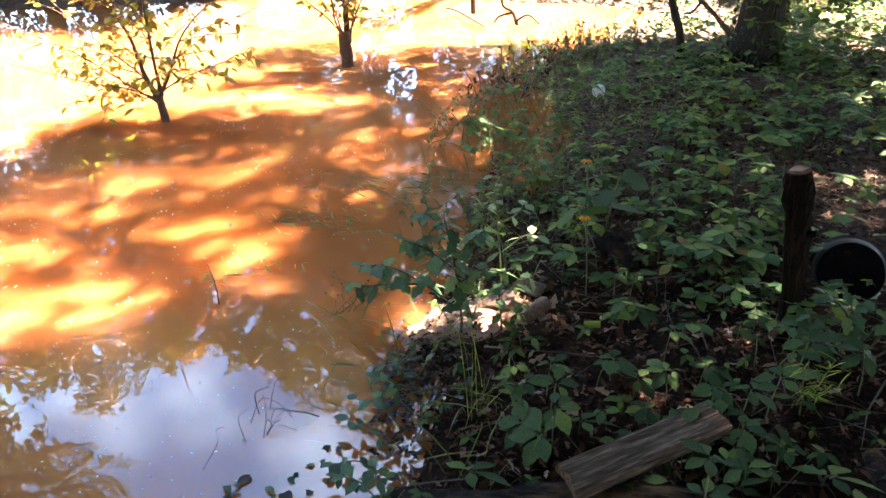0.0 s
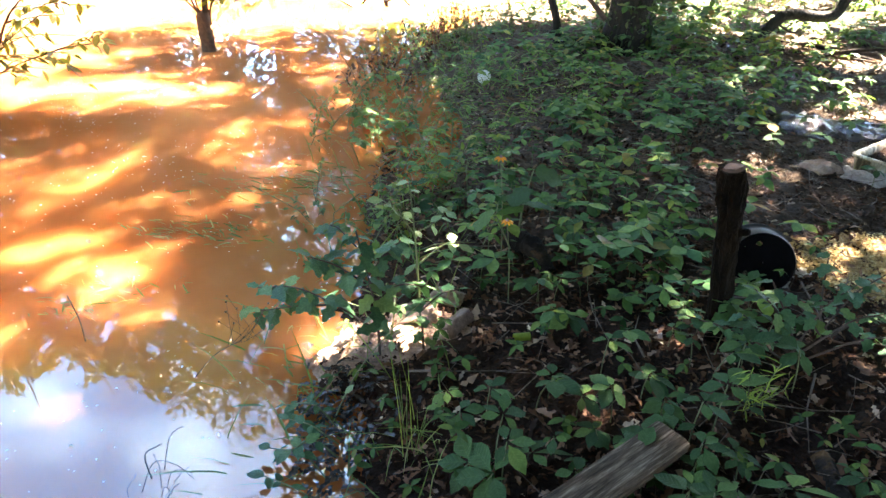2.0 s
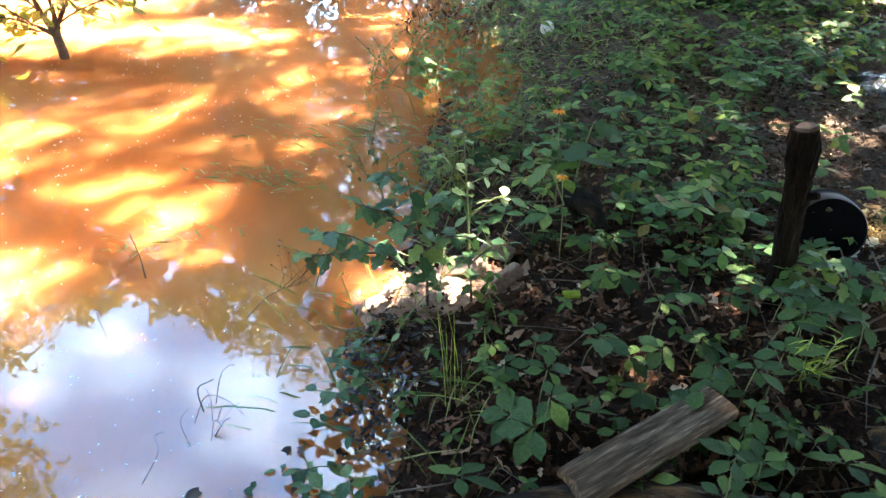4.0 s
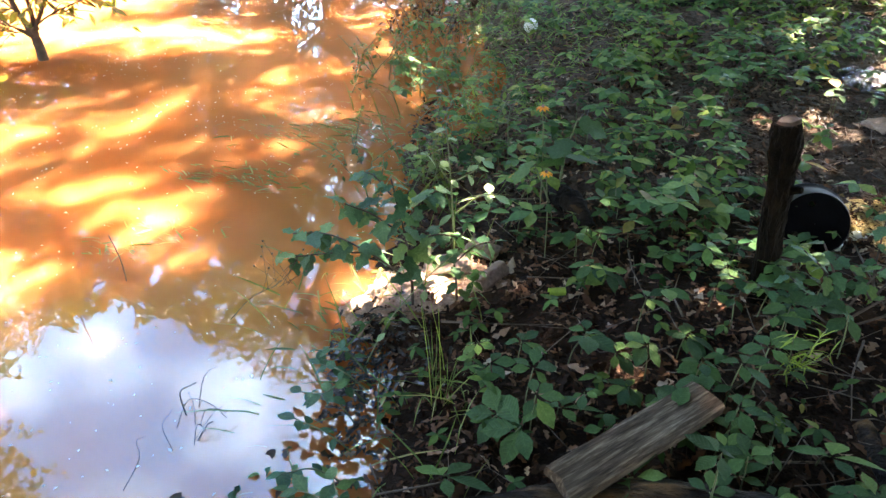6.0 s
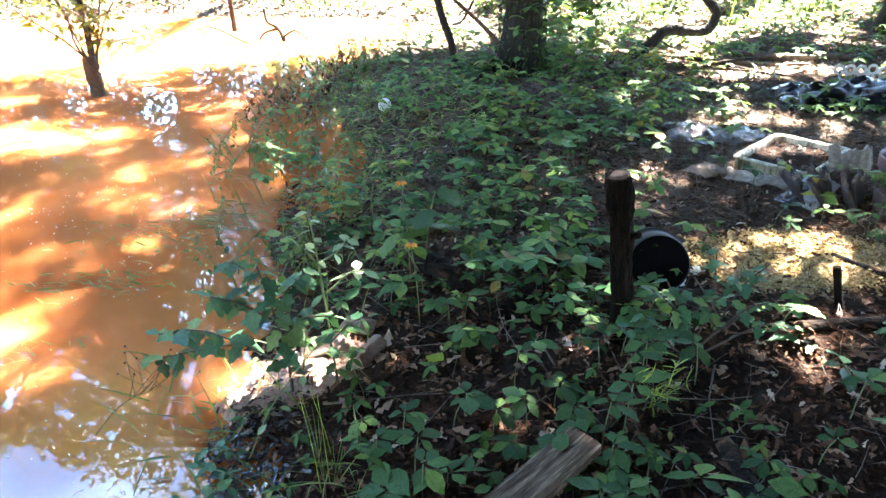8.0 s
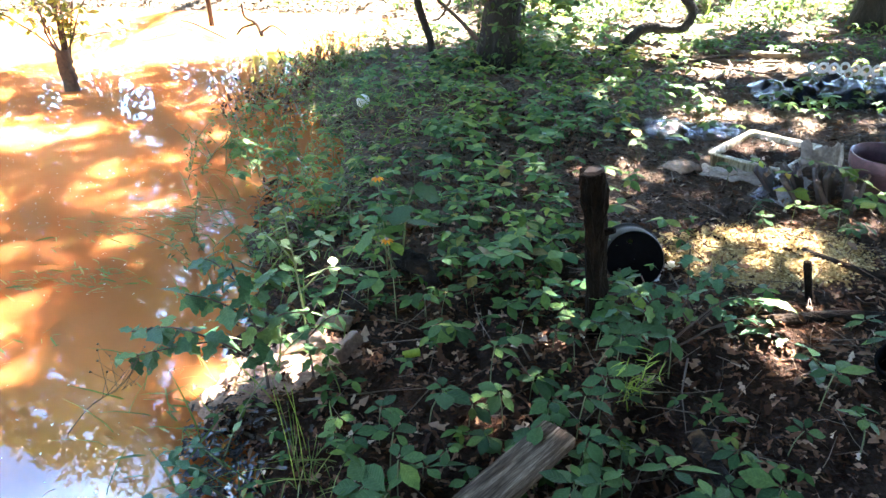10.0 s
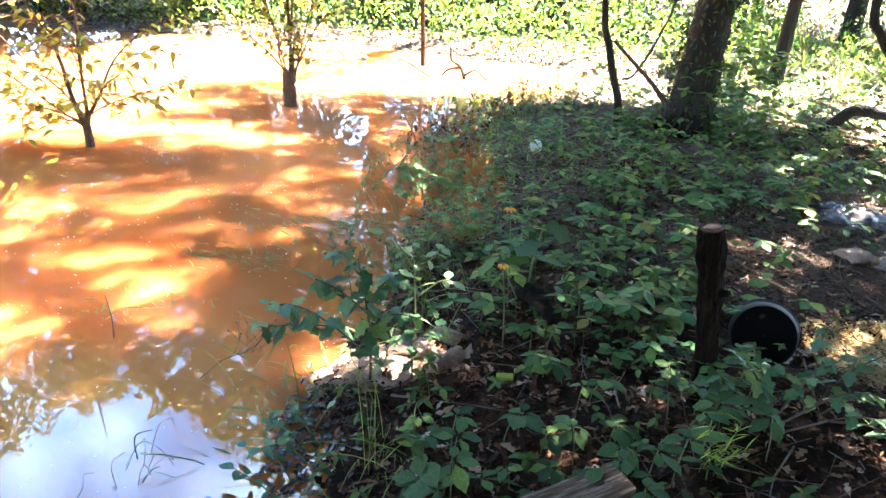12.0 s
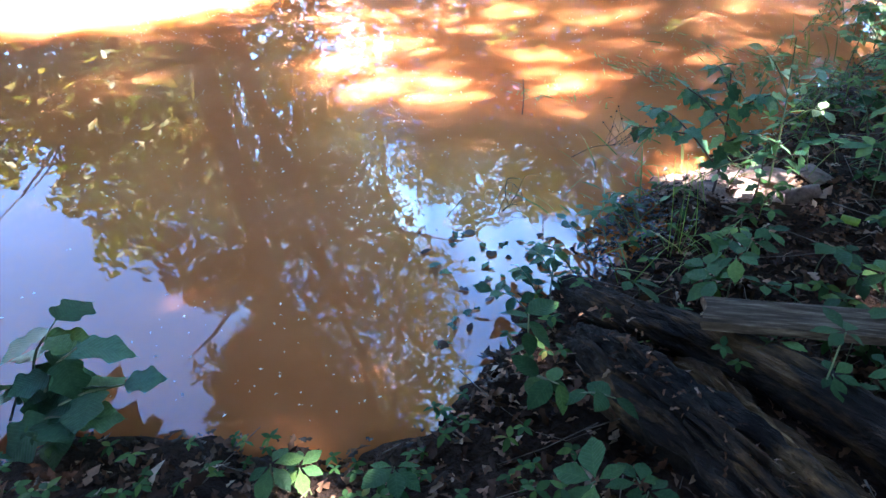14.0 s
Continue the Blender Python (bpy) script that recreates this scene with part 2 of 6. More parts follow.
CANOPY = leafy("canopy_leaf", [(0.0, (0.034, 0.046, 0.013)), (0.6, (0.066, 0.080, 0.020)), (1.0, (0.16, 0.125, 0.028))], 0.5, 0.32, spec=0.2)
# Darker copy of CANOPY, so the overhead crowns pass less light to the bank.
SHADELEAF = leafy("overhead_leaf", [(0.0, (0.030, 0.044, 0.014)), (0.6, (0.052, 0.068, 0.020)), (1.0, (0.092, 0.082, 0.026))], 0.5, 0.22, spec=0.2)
SHRUBLEAF = leafy("shrub_leaf", [(0.0, (0.09, 0.12, 0.03)), (0.7, (0.17, 0.20, 0.05)), (1.0, (0.27, 0.27, 0.07))], 0.4, 0.55)
LITTER = litter_mat("dead_leaf", [(0.0, (0.016, 0.0075, 0.0045)), (0.35, (0.064, 0.031, 0.017)), (0.7, (0.145, 0.076, 0.044)), (0.92, (0.26, 0.165, 0.108)), (1.0, (0.44, 0.35, 0.26))])
WETLEAF = litter_mat("wet_dead_leaf", [(0.0, (0.02, 0.016, 0.012)), (0.6, (0.05, 0.035, 0.024)), (1.0, (0.12, 0.08, 0.05))], 0.3)
SHINYLEAF = leafy("shiny_wet_leaf", [(0.0, (0.006, 0.005, 0.005)), (0.7, (0.018, 0.014, 0.011)), (1.0, (0.05, 0.033, 0.024))], 0.28, 0.05, False, (1, 1, 1), 0.4)
FARLITTER = litter_mat("dry_pale_leaf", [(0.0, (0.045, 0.039, 0.033)), (0.6, (0.11, 0.098, 0.082)), (1.0, (0.26, 0.24, 0.21))])
BROWNLITTER = litter_mat("brown_leaf_scrap", [(0.0, (0.022, 0.013, 0.009)), (0.6, (0.075, 0.047, 0.033)), (0.93, (0.17, 0.125, 0.095)), (1.0, (0.34, 0.29, 0.24))])
SCRAP = litter_mat("dark_leaf_scrap", [(0.0, (0.014, 0.006, 0.0035)), (0.6, (0.052, 0.021, 0.011)), (0.95, (0.12, 0.065, 0.04)), (1.0, (0.24, 0.17, 0.12))])
SEEDLING = leafy("seedling_leaf", [(0.0, (0.020, 0.055, 0.018)), (0.7, (0.045, 0.10, 0.028)), (0.93, (0.10, 0.16, 0.035)), (1.0, (0.16, 0.15, 0.04))], 0.6, 0.2, spec=0.12)
# Pale colour standing in for sky glints on the water.
GLINT = litter_mat("pale_glint_fleck", [(0.0, (0.45, 0.40, 0.33)), (0.5, (0.72, 0.68, 0.6)), (1.0, (0.85, 0.84, 0.8))])
STRAW = litter_mat("straw", [(0.0, (0.28, 0.19, 0.08)), (0.6, (0.48, 0.36, 0.17)), (1.0, (0.62, 0.52, 0.30))])
PETAL = leafy("orange_petal", [(0.0, (0.75, 0.25, 0.01)), (1.0, (0.85, 0.38, 0.02))], 0.5, 0.3, True, (1.1, 1, 0.8))
SPRIG = leafy("yellow_green_sprig", [(0.0, (0.17, 0.26, 0.04)), (1.0, (0.30, 0.38, 0.07))], 0.5, 0.35, False)
STEM = rough_mat("green_stem", [(0.3, (0.06, 0.09, 0.03)), (0.7, (0.14, 0.15, 0.06))], 30, 0.6, 0.2, 0.003)
BLACKPOT = rough_mat("black_plastic", [(0.3, (0.0012, 0.0012, 0.0014)), (0.7, (0.003, 0.003, 0.0034))], 12, 0.8, 0.1, 0.002, spec=0.03)
MAUVE = rough_mat("mauve_plastic", [(0.3, (0.075, 0.036, 0.042)), (0.7, (0.115, 0.055, 0.062))], 6, 0.5, 0.15, 0.002, fine=40)
WHITEPL = rough_mat("white_plastic", [(0.3, (0.66, 0.66, 0.62)), (0.7, (0.82, 0.82, 0.79))], 6, 0.4, 0.1, 0.002)
TRAYMAT = rough_mat("stained_cream_plastic", [(0.40, (0.07, 0.058, 0.028)), (0.50, (0.36, 0.32, 0.20)), (0.68, (0.62, 0.58, 0.45))], 16, 0.5, 0.2, 0.003, stretch=(1.6, 1.6, .5), fine=50)
BAGMAT = rough_mat("black_film", [(0.3, (0.004, 0.006, 0.009)), (0.7, (0.012, 0.016, 0.022))], 8, 0.2, 0.2, 0.006, spec=0.5)
# Lighter copy of BLACKPOT: the lit tone of the wall is in the colour.
POTWALL = rough_mat("lit_black_plastic", [(0.3, (0.003, 0.003, 0.0035)), (0.7, (0.009, 0.009, 0.010))], 10, 0.5, 0.2, 0.002, fine=70, spec=0.12)
PINKCARD = rough_mat("mud_stained_card", [(0.3, (0.14, 0.085, 0.062)), (0.55, (0.25, 0.162, 0.122)), (0.75, (0.36, 0.25, 0.195))], 9, 0.85, 0.35, 0.004, fine=90)
GREYCARD = rough_mat("coated_grey_card", [(0.3, (0.16, 0.15, 0.135)), (0.7, (0.36, 0.35, 0.33))], 6, 0.55, 0.25, 0.003, fine=60)
SAWDUST = rough_mat("golden_sawdust", [(0.3, (0.24, 0.155, 0.06)), (0.55, (0.44, 0.31, 0.13)), (0.75, (0.60, 0.47, 0.25))], 26, 0.95, 0.9, 0.008, fine=170, spec=0.1)
RUSTROT = rough_mat("orange_rotten_wood", [(0.36, (0.016, 0.010, 0.007)), (0.5, (0.07, 0.038, 0.018)), (0.64, (0.19, 0.115, 0.05)), (0.8, (0.09, 0.055, 0.03))], 10, 0.9, 1.0, 0.03, stretch=(0.3, 1, 1), fine=60, spec=0.12)
DARKCARD = rough_mat("sodden_cardboard", [(0.3, (0.012, 0.007, 0.005)), (0.7, (0.045, 0.027, 0.018))], 8, 0.7, 0.3, 0.004, fine=60)
MIDCARD = rough_mat("mid_brown_cardboard", [(0.3, (0.035, 0.021, 0.014)), (0.7, (0.10, 0.064, 0.043))], 8, 0.75, 0.3, 0.004, fine=60)
CARD = rough_mat("wet_cardboard", [(0.3, (0.13, 0.08, 0.05)), (0.7, (0.28, 0.19, 0.13))], 8, 0.85, 0.3, 0.004, fine=60)
PAPER = rough_mat("weathered_paper", [(0.3, (0.13, 0.10, 0.075)), (0.7, (0.36, 0.31, 0.25))], 7, 0.85, 0.3, 0.004, fine=60)
FILM = rough_mat("milky_film", [(0.3, (0.12, 0.108, 0.114)), (0.7, (0.26, 0.245, 0.26))], 9, 0.25, 0.25, 0.006)
FILM.node_tree.nodes["Principled BSDF"].inputs["Transmission Weight"].default_value = 0.5
CLAY = rough_mat("pale_silt", [(0.3, (0.16, 0.090, 0.058)), (0.5, (0.31, 0.19, 0.13)), (0.7, (0.44, 0.30, 0.21))], 14, 0.8, 0.9, 0.012, fine=110)


# ---- mesh helpers ----


def fast_mesh(name, verts, tris):
    v, t = np.asarray(verts, np.float32), np.asarray(tris, np.int32)
    me = bpy.data.meshes.new(name)
    me.vertices.add(len(v))
    me.vertices.foreach_set("co", v.ravel())
    me.loops.add(3 * len(t))
    me.loops.foreach_set("vertex_index", t.ravel())
    me.polygons.add(len(t))
    me.polygons.foreach_set("loop_start", np.arange(0, 3 * len(t), 3, dtype=np.int32))
    me.update(calc_edges=True)
    return me


def joined(pieces):
    vs, ts, at = [], [], 0
    for v, t in pieces:
        vs.append(np.asarray(v, float))
        ts.append(np.asarray(t, int) + at)
        at += len(v)
    return np.concatenate(vs), np.concatenate(ts)


def smooth(me):
    me.polygons.foreach_set("use_smooth", np.ones(len(me.polygons), bool))
    return me


def obj(name, me, mat, parent=None, m=None, label=""):
    """A mesh as one object, under a thing where parent is given."""
    if not me.materials:
        me.materials.append(mat)
    o = new(name, me)
    if parent:
        o.parent = parent
    if m is not None:
        o.matrix_basis = m
    return tagged(o, label)


def part(name, bm, mat, parent, label=""):
    me = bpy.data.meshes.new(name)
    bm.to_mesh(me)
    bm.free()
    return obj(name, me, mat, parent, None, label)


def thing(name, label, category, group="", m=None, kind=""):
    e = new(name)
    e.empty_display_size = 0.05
    if m is not None:
        e.matrix_basis = m
    return tagged(e, label, category, group, kind)


def blade(ts, ws, fold=0.15, curl=0.15, wave=0.0):
    """A leaf along +y of length one: rows of left edge, midrib, right edge."""
    v, t = [], []
    for i, (a, w) in enumerate(zip(ts, ws)):
        z = -curl * a * a
        q = wave * math.sin(i * 2.3)
        v += [(-w, a - 0.05 * w, z + fold * w + q), (0, a, z), (w, a - 0.05 * w, z + fold * w - q)]
    for i in range(len(ts) - 1):
        b = 3 * i
        t += [(b, b + 1, b + 4), (b, b + 4, b + 3), (b + 1, b + 2, b + 5), (b + 1, b + 5, b + 4)]
    return np.array(v, float), np.array(t, int)


LEAFLET = blade((0, .1, .2, .3, .4, .52, .64, .76, .86, .94, 1), (.008, .05, .12, .20, .235, .285, .245, .21, .11, .06, .002), 0.14, 0.13)
SIMPLE = blade((0, .22, .5, .8, 1), (.01, .19, .25, .14, .005), 0.2, 0.22)
NARROW = blade((0, .3, .7, 1), (.012, .045, .04, .003), 0.2, 0.3)
def lobed(rows, lobes, width):
    ts = np.linspace(0, 1, rows)
    ws = [max(.008, width * math.sin(math.pi * min(1, t * 1.06 + .02)) ** .7 * (.82 + .18 * math.sin(t * lobes * 2 * math.pi - 1.2)) * (0.25 if t < .06 else 1)) for t in ts]
    return tuple(ts), tuple(ws)


OAK = blade(*lobed(41, 2.7, .33), 0.16, 0.2, 0.010)
HAIR = blade((0, .35, .7, 1), (.006, .012, .010, .001), 0.2, 0.45)
OVAL = blade((0, .15, .35, .6, .85, 1), (.01, .2, .30, .29, .15, .01), 0.15, 0.2)
DEAD = [blade((0, .24, .42, .58, .82, 1), (.01, .20, .09, .25, .12, .01), 0.5 * s, c, 0.02) for s, c in ((1, 0.35), (-0.7, -0.3), (0.4, 0.7))]
DEAD.append(blade((0, .2, .45, .7, 1), (.01, .21, .10, .19, .01), 0.6, 0.3, 0.04))
SCALE = blade((0, .45, 1), (.02, .24, .02), 0.5, 0.3)
CARDLEAF = (np.array([(0, 0, 0), (-.27, .5, .07), (0, 1, -.12), (.27, .5, .07)], float), np.array([(0, 1, 2), (0, 2, 3)]))


def turns(yaw, pitch, roll):
    """Rotation matrices: roll about the leaf, then pitch (leaf's rise), then yaw."""
    cy, sy, cp, sp, cr, sr = np.cos(yaw), np.sin(yaw), np.cos(pitch), np.sin(pitch), np.cos(roll), np.sin(roll)
    o, z = np.ones_like(yaw), np.zeros_like(yaw)
    rz = np.stack([cy, -sy, z, sy, cy, z, z, z, o], -1).reshape(-1, 3, 3)
    rx = np.stack([o, z, z, z, cp, -sp, z, sp, cp], -1).reshape(-1, 3, 3)
    ry = np.stack([cr, z, sr, z, o, z, -sr, z, cr], -1).reshape(-1, 3, 3)
    return rz @ rx @ ry


def sown(template, places, yaw, pitch, roll, size):
    """Many copies of one leaf as arrays of points and triangles."""
    v, t = template
    places, n = np.asarray(places, float), len(places)
    r = turns(np.asarray(yaw, float), np.asarray(pitch, float), np.asarray(roll, float)) * np.asarray(size, float)[:, None, None]
    out = np.einsum("nij,kj->nki", r, v) + places[:, None, :]
    tri = t[None] + (np.arange(n) * len(v))[:, None, None]
    return out.reshape(-1, 3), tri.reshape(-1, 3)


def tube(points, radii, sides=7, lump=0.0, seed=0, cap=True):
    """A tapered, lumpy tube along a line of points."""
    p = np.array(points, float)
    r = np.interp(np.linspace(0, 1, len(p)), np.linspace(0, 1, len(radii)), radii)
    g = np.random.default_rng(seed)
    v, t = [], []
    d = np.gradient(p, axis=0)
    d /= np.linalg.norm(d, axis=1)[:, None] + 1e-9
    ref = np.array((0.0, 0.0, 1.0)) if abs(d[:, 2]).mean() < 0.8 else np.array((0.0, 1.0, 0.0))
    bumps = 1 + lump * g.normal(size=sides)
    for i in range(len(p)):
        a = np.cross(d[i], ref)
        a /= np.linalg.norm(a) + 1e-9
        b = np.cross(d[i], a)
        w = bumps * (1 + 0.5 * lump * g.normal(size=sides))
        for s in range(sides):
            q = 2 * math.pi * s / sides
            v.append(p[i] + r[i] * w[s] * (math.cos(q) * a + math.sin(q) * b))
    for i in range(len(p) - 1):
        for s in range(sides):
            a, b = i * sides + s, i * sides + (s + 1) % sides
            t += [(a, b, b + sides), (a, b + sides, a + sides)]
    if cap:
        for base, flip in ((0, 1), ((len(p) - 1) * sides, -1)):
            v.append(p[0] if flip == 1 else p[-1])
            for s in range(sides):
                a, b = base + s, base + (s + 1) % sides
                t.append((len(v) - 1, b, a) if flip == 1 else (len(v) - 1, a, b))
    return np.array(v), np.array(t, int)


def rugged(points, radii, sides=36, rings=70, amp=0.12, seed=0, ridges=9.0):
    """A log or trunk with long ridges, hollows and a broken skin."""
    p = np.array(points, float)
    u0 = np.linspace(0, 1, len(p))
    u = np.linspace(0, 1, rings)
    line = np.stack([np.interp(u, u0, p[:, k]) for k in range(3)], -1)
    v, t = tube(line, radii, sides, 0.0, seed)
    length = np.linalg.norm(p[-1] - p[0])
    for i in range(rings):
        for s in range(sides):
            a = 2 * math.pi * s / sides
            q = Vector((math.cos(a) * ridges / 3, math.sin(a) * ridges / 3, u[i] * length * 5.0 + seed * 7.1))
            h = noise.noise(q) + 0.6 * noise.noise(q * 2.7) + 0.45 * abs(noise.noise(Vector((q.x * 4, q.y * 4, q.z * 1.2)))) + 0.25 * noise.noise(q * 7)
            k = i * sides + s
            v[k] = line[i] + (v[k] - line[i]) * (1 + amp * h)
    return v, t


def bent(points, n=10):
    """A smooth line through a few points (Catmull-Rom)."""
    p = [Vector(q) for q in points]
    p = [p[0] * 2 - p[1], *p, p[-1] * 2 - p[-2]]
    out = []
    for i in range(1, len(p) - 2):
        for j in range(n):
            u = j / n
            out.append(0.5 * (2 * p[i] + (p[i + 1] - p[i - 1]) * u + (2 * p[i - 1] - 5 * p[i] + 4 * p[i + 1] - p[i + 2]) * u * u
                              + (3 * p[i] - p[i - 1] - 3 * p[i + 1] + p[i + 2]) * u ** 3))
    out.append(p[-2])
    return [tuple(q) for q in out]


def wavy(x, y, s, k=0.0):
    """Cheap smooth noise, about -1 to 1."""
    return (np.sin(x * s + 1.3 + k) * np.cos(y * s * 1.13 - 0.7 + k) + 0.6 * np.sin(x * s * 2.1 - y * s * 1.7 + 2.1 + k)
            + 0.4 * np.cos(x * s * 3.7 + y * s * 4.1 + k)) / 2.0


# ---- ground and water ----
SHORE = [(-0.94, -0.60), (-0.80, -0.37), (-0.57, -0.10), (-0.36, 0.08), (-0.24, 0.26), (-0.27, 0.51), (-0.40, 0.84), (-0.47, 1.12), (-0.52, 1.43),
         (-0.60, 1.70), (-0.62, 2.05), (-0.58, 2.40), (-0.60, 2.75), (-0.76, 3.30), (-0.92, 3.90), (-0.98, 4.60), (-0.95, 5.40), (-0.80, 6.10),
         (-0.45, 7.40), (0.00, 8.40), (0.30, 9.10), (-0.30, 9.80), (-2.30, 10.40), (-4.00, 11.00), (-6.40, 10.60), (-8.20, 10.30), (-12.0, 9.0),
         (-16.0, 6.0), (-19.0, 1.0), (-17.0, -4.0), (-11.0, -5.0), (-5.5, -3.6), (-2.4, -1.9)]


def shore_dist(x, y):
    """Distance to the waterline, positive on land."""
    x, y = np.asarray(x, float), np.asarray(y, float)
    best, inside = np.full(x.shape, 1e9), np.zeros(x.shape, bool)
    for (ax, ay), (bx, by) in zip(SHORE, SHORE[1:] + SHORE[:1]):
        u = np.clip(((x - ax) * (bx - ax) + (y - ay) * (by - ay)) / ((bx - ax) ** 2 + (by - ay) ** 2), 0, 1)
        best = np.minimum(best, np.hypot(x - ax - u * (bx - ax), y - ay - u * (by - ay)))
        cut = ((ay > y) != (by > y)) & (x < (bx - ax) * (y - ay) / (by - ay + 1e-12) + ax)
        inside ^= cut
    return np.where(inside, -best, best)


def ground_z(x, y):
    x, y = np.asarray(x, float), np.asarray(y, float)
    d = shore_dist(x, y) + 0.07 * wavy(x, y, 5.0) + 0.05 * wavy(x, y, 14.0) + 0.02 * wavy(x, y, 37.0, 3)
    land = 0.075 * (1 - np.exp(-np.maximum(d, 0) / 0.35)) + 0.012 * np.minimum(np.maximum(d, 0), 40)
    bed = -0.5 * (1 - np.exp(np.minimum(d, 0) / 0.9))
    rough = (0.018 * wavy(x, y, 6.3, 2) + 0.010 * wavy(x, y, 17, 1)) * np.clip(np.maximum(d, 0) / 0.3, 0, 1)
    pools = sum(np.exp(-((x - a) / w) ** 2 - ((y - b) / h) ** 2) for a, b, w, h in ((-.38, 3.5, .13, .25), (-.40, 4.2, .15, .4), (-.66, 4.6, .22, .8), (-.50, 1.50, .07, .13), (-.46, 1.22, .06, .12)))
    return np.where(d > 0, land, bed) + rough - 0.14 * pools


def graded(lo, hi, step, far):
    core = np.arange(lo, hi + 1e-6, step)
    grow = np.cumsum(step * 1.22 ** np.arange(1, 60))
    grow = grow[grow < far]
    return np.concatenate([lo - grow[::-1], core, hi + grow])


def make_ground():
    gx, gy = graded(-2.0, 4.2, 0.05, 900), graded(-1.2, 8.5, 0.05, 900)
    X, Y = np.meshgrid(gx, gy)
    v = np.stack([X, Y, ground_z(X, Y)], -1).reshape(-1, 3)
    i, j = np.meshgrid(np.arange(len(gx) - 1), np.arange(len(gy) - 1))
    a = (j * len(gx) + i).ravel()
    t = np.concatenate([np.stack([a, a + 1, a + 1 + len(gx)], -1), np.stack([a, a + 1 + len(gx), a + len(gx)], -1)])
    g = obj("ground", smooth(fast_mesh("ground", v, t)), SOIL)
    tagged(g, "dark damp forest soil sloping into a flooded hollow", "ground", kind="structure")
    bm = bmesh.new()
    for p in ((-21, -7, 0), (1.0, -7, 0), (1.0, 12, 0), (-21, 12, 0)):
        bm.verts.new(p)
    bm.faces.new(bm.verts)
    me = bpy.data.meshes.new("water")
    bm.to_mesh(me)
    bm.free()
    tagged(obj("water", me, WATER), "still muddy orange flood water mirroring trees and sky", "water", kind="structure")


make_ground()


def on_ground(x, y, lift=0.0):
    return (x, y, float(ground_z(x, y)) + lift)


# ---- trees: trunks seen, crowns overhead that shade the bank and show in the water ----
SPOTS = [(-2.5, 1.6, .34, .15), (-2.13, 1.72, .3, .14), (-2.05, 2.4, .34, .12), (-2.35, 3.26, .45, .15), (-2.62, 4.77, .5, .17), (-1.62, .62, .12, .05),
         (-2.75, 2.43, .3, .1), (-3.0, 1.95, .4, .15), (-3.62, .53, .45, .15), (-2.5, .62, .2, .08), (-2.8, .1, .2, .08),
         (-3.4, 0, .3, .1), (-3.0, 3.05, .3, .1), (-.43, 1.95, .36, .165), (-.24, 2.0, .04, .02), (-.50, 1.74, .03, .02), (1.84, 3.33, .12, .06), (1.6, 3.0, .1, .05), (1.35, 3.4, .2, .12), (1.15, 2.9, .08, .05), (.8, 3.3, .1, .05), (1.52, 2.46, .34, .17), (1.95, 2.6, .32, .15), (2.1, 3.62, .25, .16), (1.27, 1.8, .12, .06),
         (2.1, 4.4, .3, .12), (2.45, 4.3, .25, .12), (-.34, -.04, .16, .14), (2.3, 3.75, .2, .1), (2.75, 4.12, .35, .14), (3.15, 3.95, .3, .14), (2.6, 5.6, .5, .25), (2.15, 3.42, .14, .07), (1.5, 4.7, .2, .1), (1.3, 1.45, .1, .05), (1.62, 2.05, .1, .05),
         (1.17, 1.65, .14, .06), (1.32, 1.93, .12, .04), (1.5, 1.84, .10, .04), (.97, 1.9, .06, .03), (1.78, 2.16, .14, .05), (1.1, 3.0, .08, .05)]


def lit(gx, gy):
    """Chosen sunlit ground: crown leaves whose shadow would fall here are left out."""
    w = wavy(gx, gy, 2.6, 0.5)
    soft = np.random.default_rng(77).random(np.shape(gx))
    gx, gy = gx + np.where(gx < -1.1, .42, .16) * (soft - .5), gy + np.where(gx < -1.1, .50, .30) * (np.random.default_rng(76).random(np.shape(gx)) - .5)
    edge = np.interp(gx, (-8, -5.0, -4.5, -4.3, -4.2, -4.1, -2.9, -2.3, -2.2), (-0.8, 0.0, 0.9, 1.9, 3.9, 4.4, 4.7, 5.0, 30))
    out = (gy > edge + 0.25 * w) & ~((gy > 5.15 + .15 * w) & (gy < 7.0 + 0.3 * w) & (gx > -3.9 + 0.5 * w))
    out |= (gy > 7.2 + 0.35 * w) & ((gx < 1.0) | (wavy(gx, gy, 2.9, 1) > -0.15))
    out |= (gx > np.interp(gy, (4.5, 6.4, 6.9), (2.2, 2.3, 1.5))) & (gy > 4.4) & (w > 0.12)
    out |= (gy > 5.2) & (gx < -0.6) & (wavy(gx, gy, 4.2) > 0.42)
    for x, y, a, b in SPOTS:
        out |= ((gx - x) / (a + .12)) ** 2 + ((gy - y) / (b + .055)) ** 2 < 0.2 + 1.0 * soft
    out |= (gx < -1.25) & (gy > 1.3) & (wavy(gx, gy, 3.1, 2) > 0.16) & (np.random.default_rng(78).random(np.shape(gx)) < 0.55)
    out |= (gx < -1.3) & (gx > -6) & (gy > 0.9) & (np.random.default_rng(79).random(np.shape(gx)) < 0.34)
    out |= (gx < -.62) & (gx > -1.4) & (gy > 1.7) & (gy < 5.2) & (np.random.default_rng(81).random(np.shape(gx)) < 0.25)
    out |= (gx > 1.4) & (gy > 3.5) & (np.random.default_rng(80).random(np.shape(gx)) < 0.18)
    return out & ~(((gx - 3.3) / .95) ** 2 + ((gy - 4.75) / .55) ** 2 < 1)


# Low sky gaps as yaw, elevation and half-widths from the mirrored eye.
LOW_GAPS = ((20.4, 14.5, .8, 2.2),)


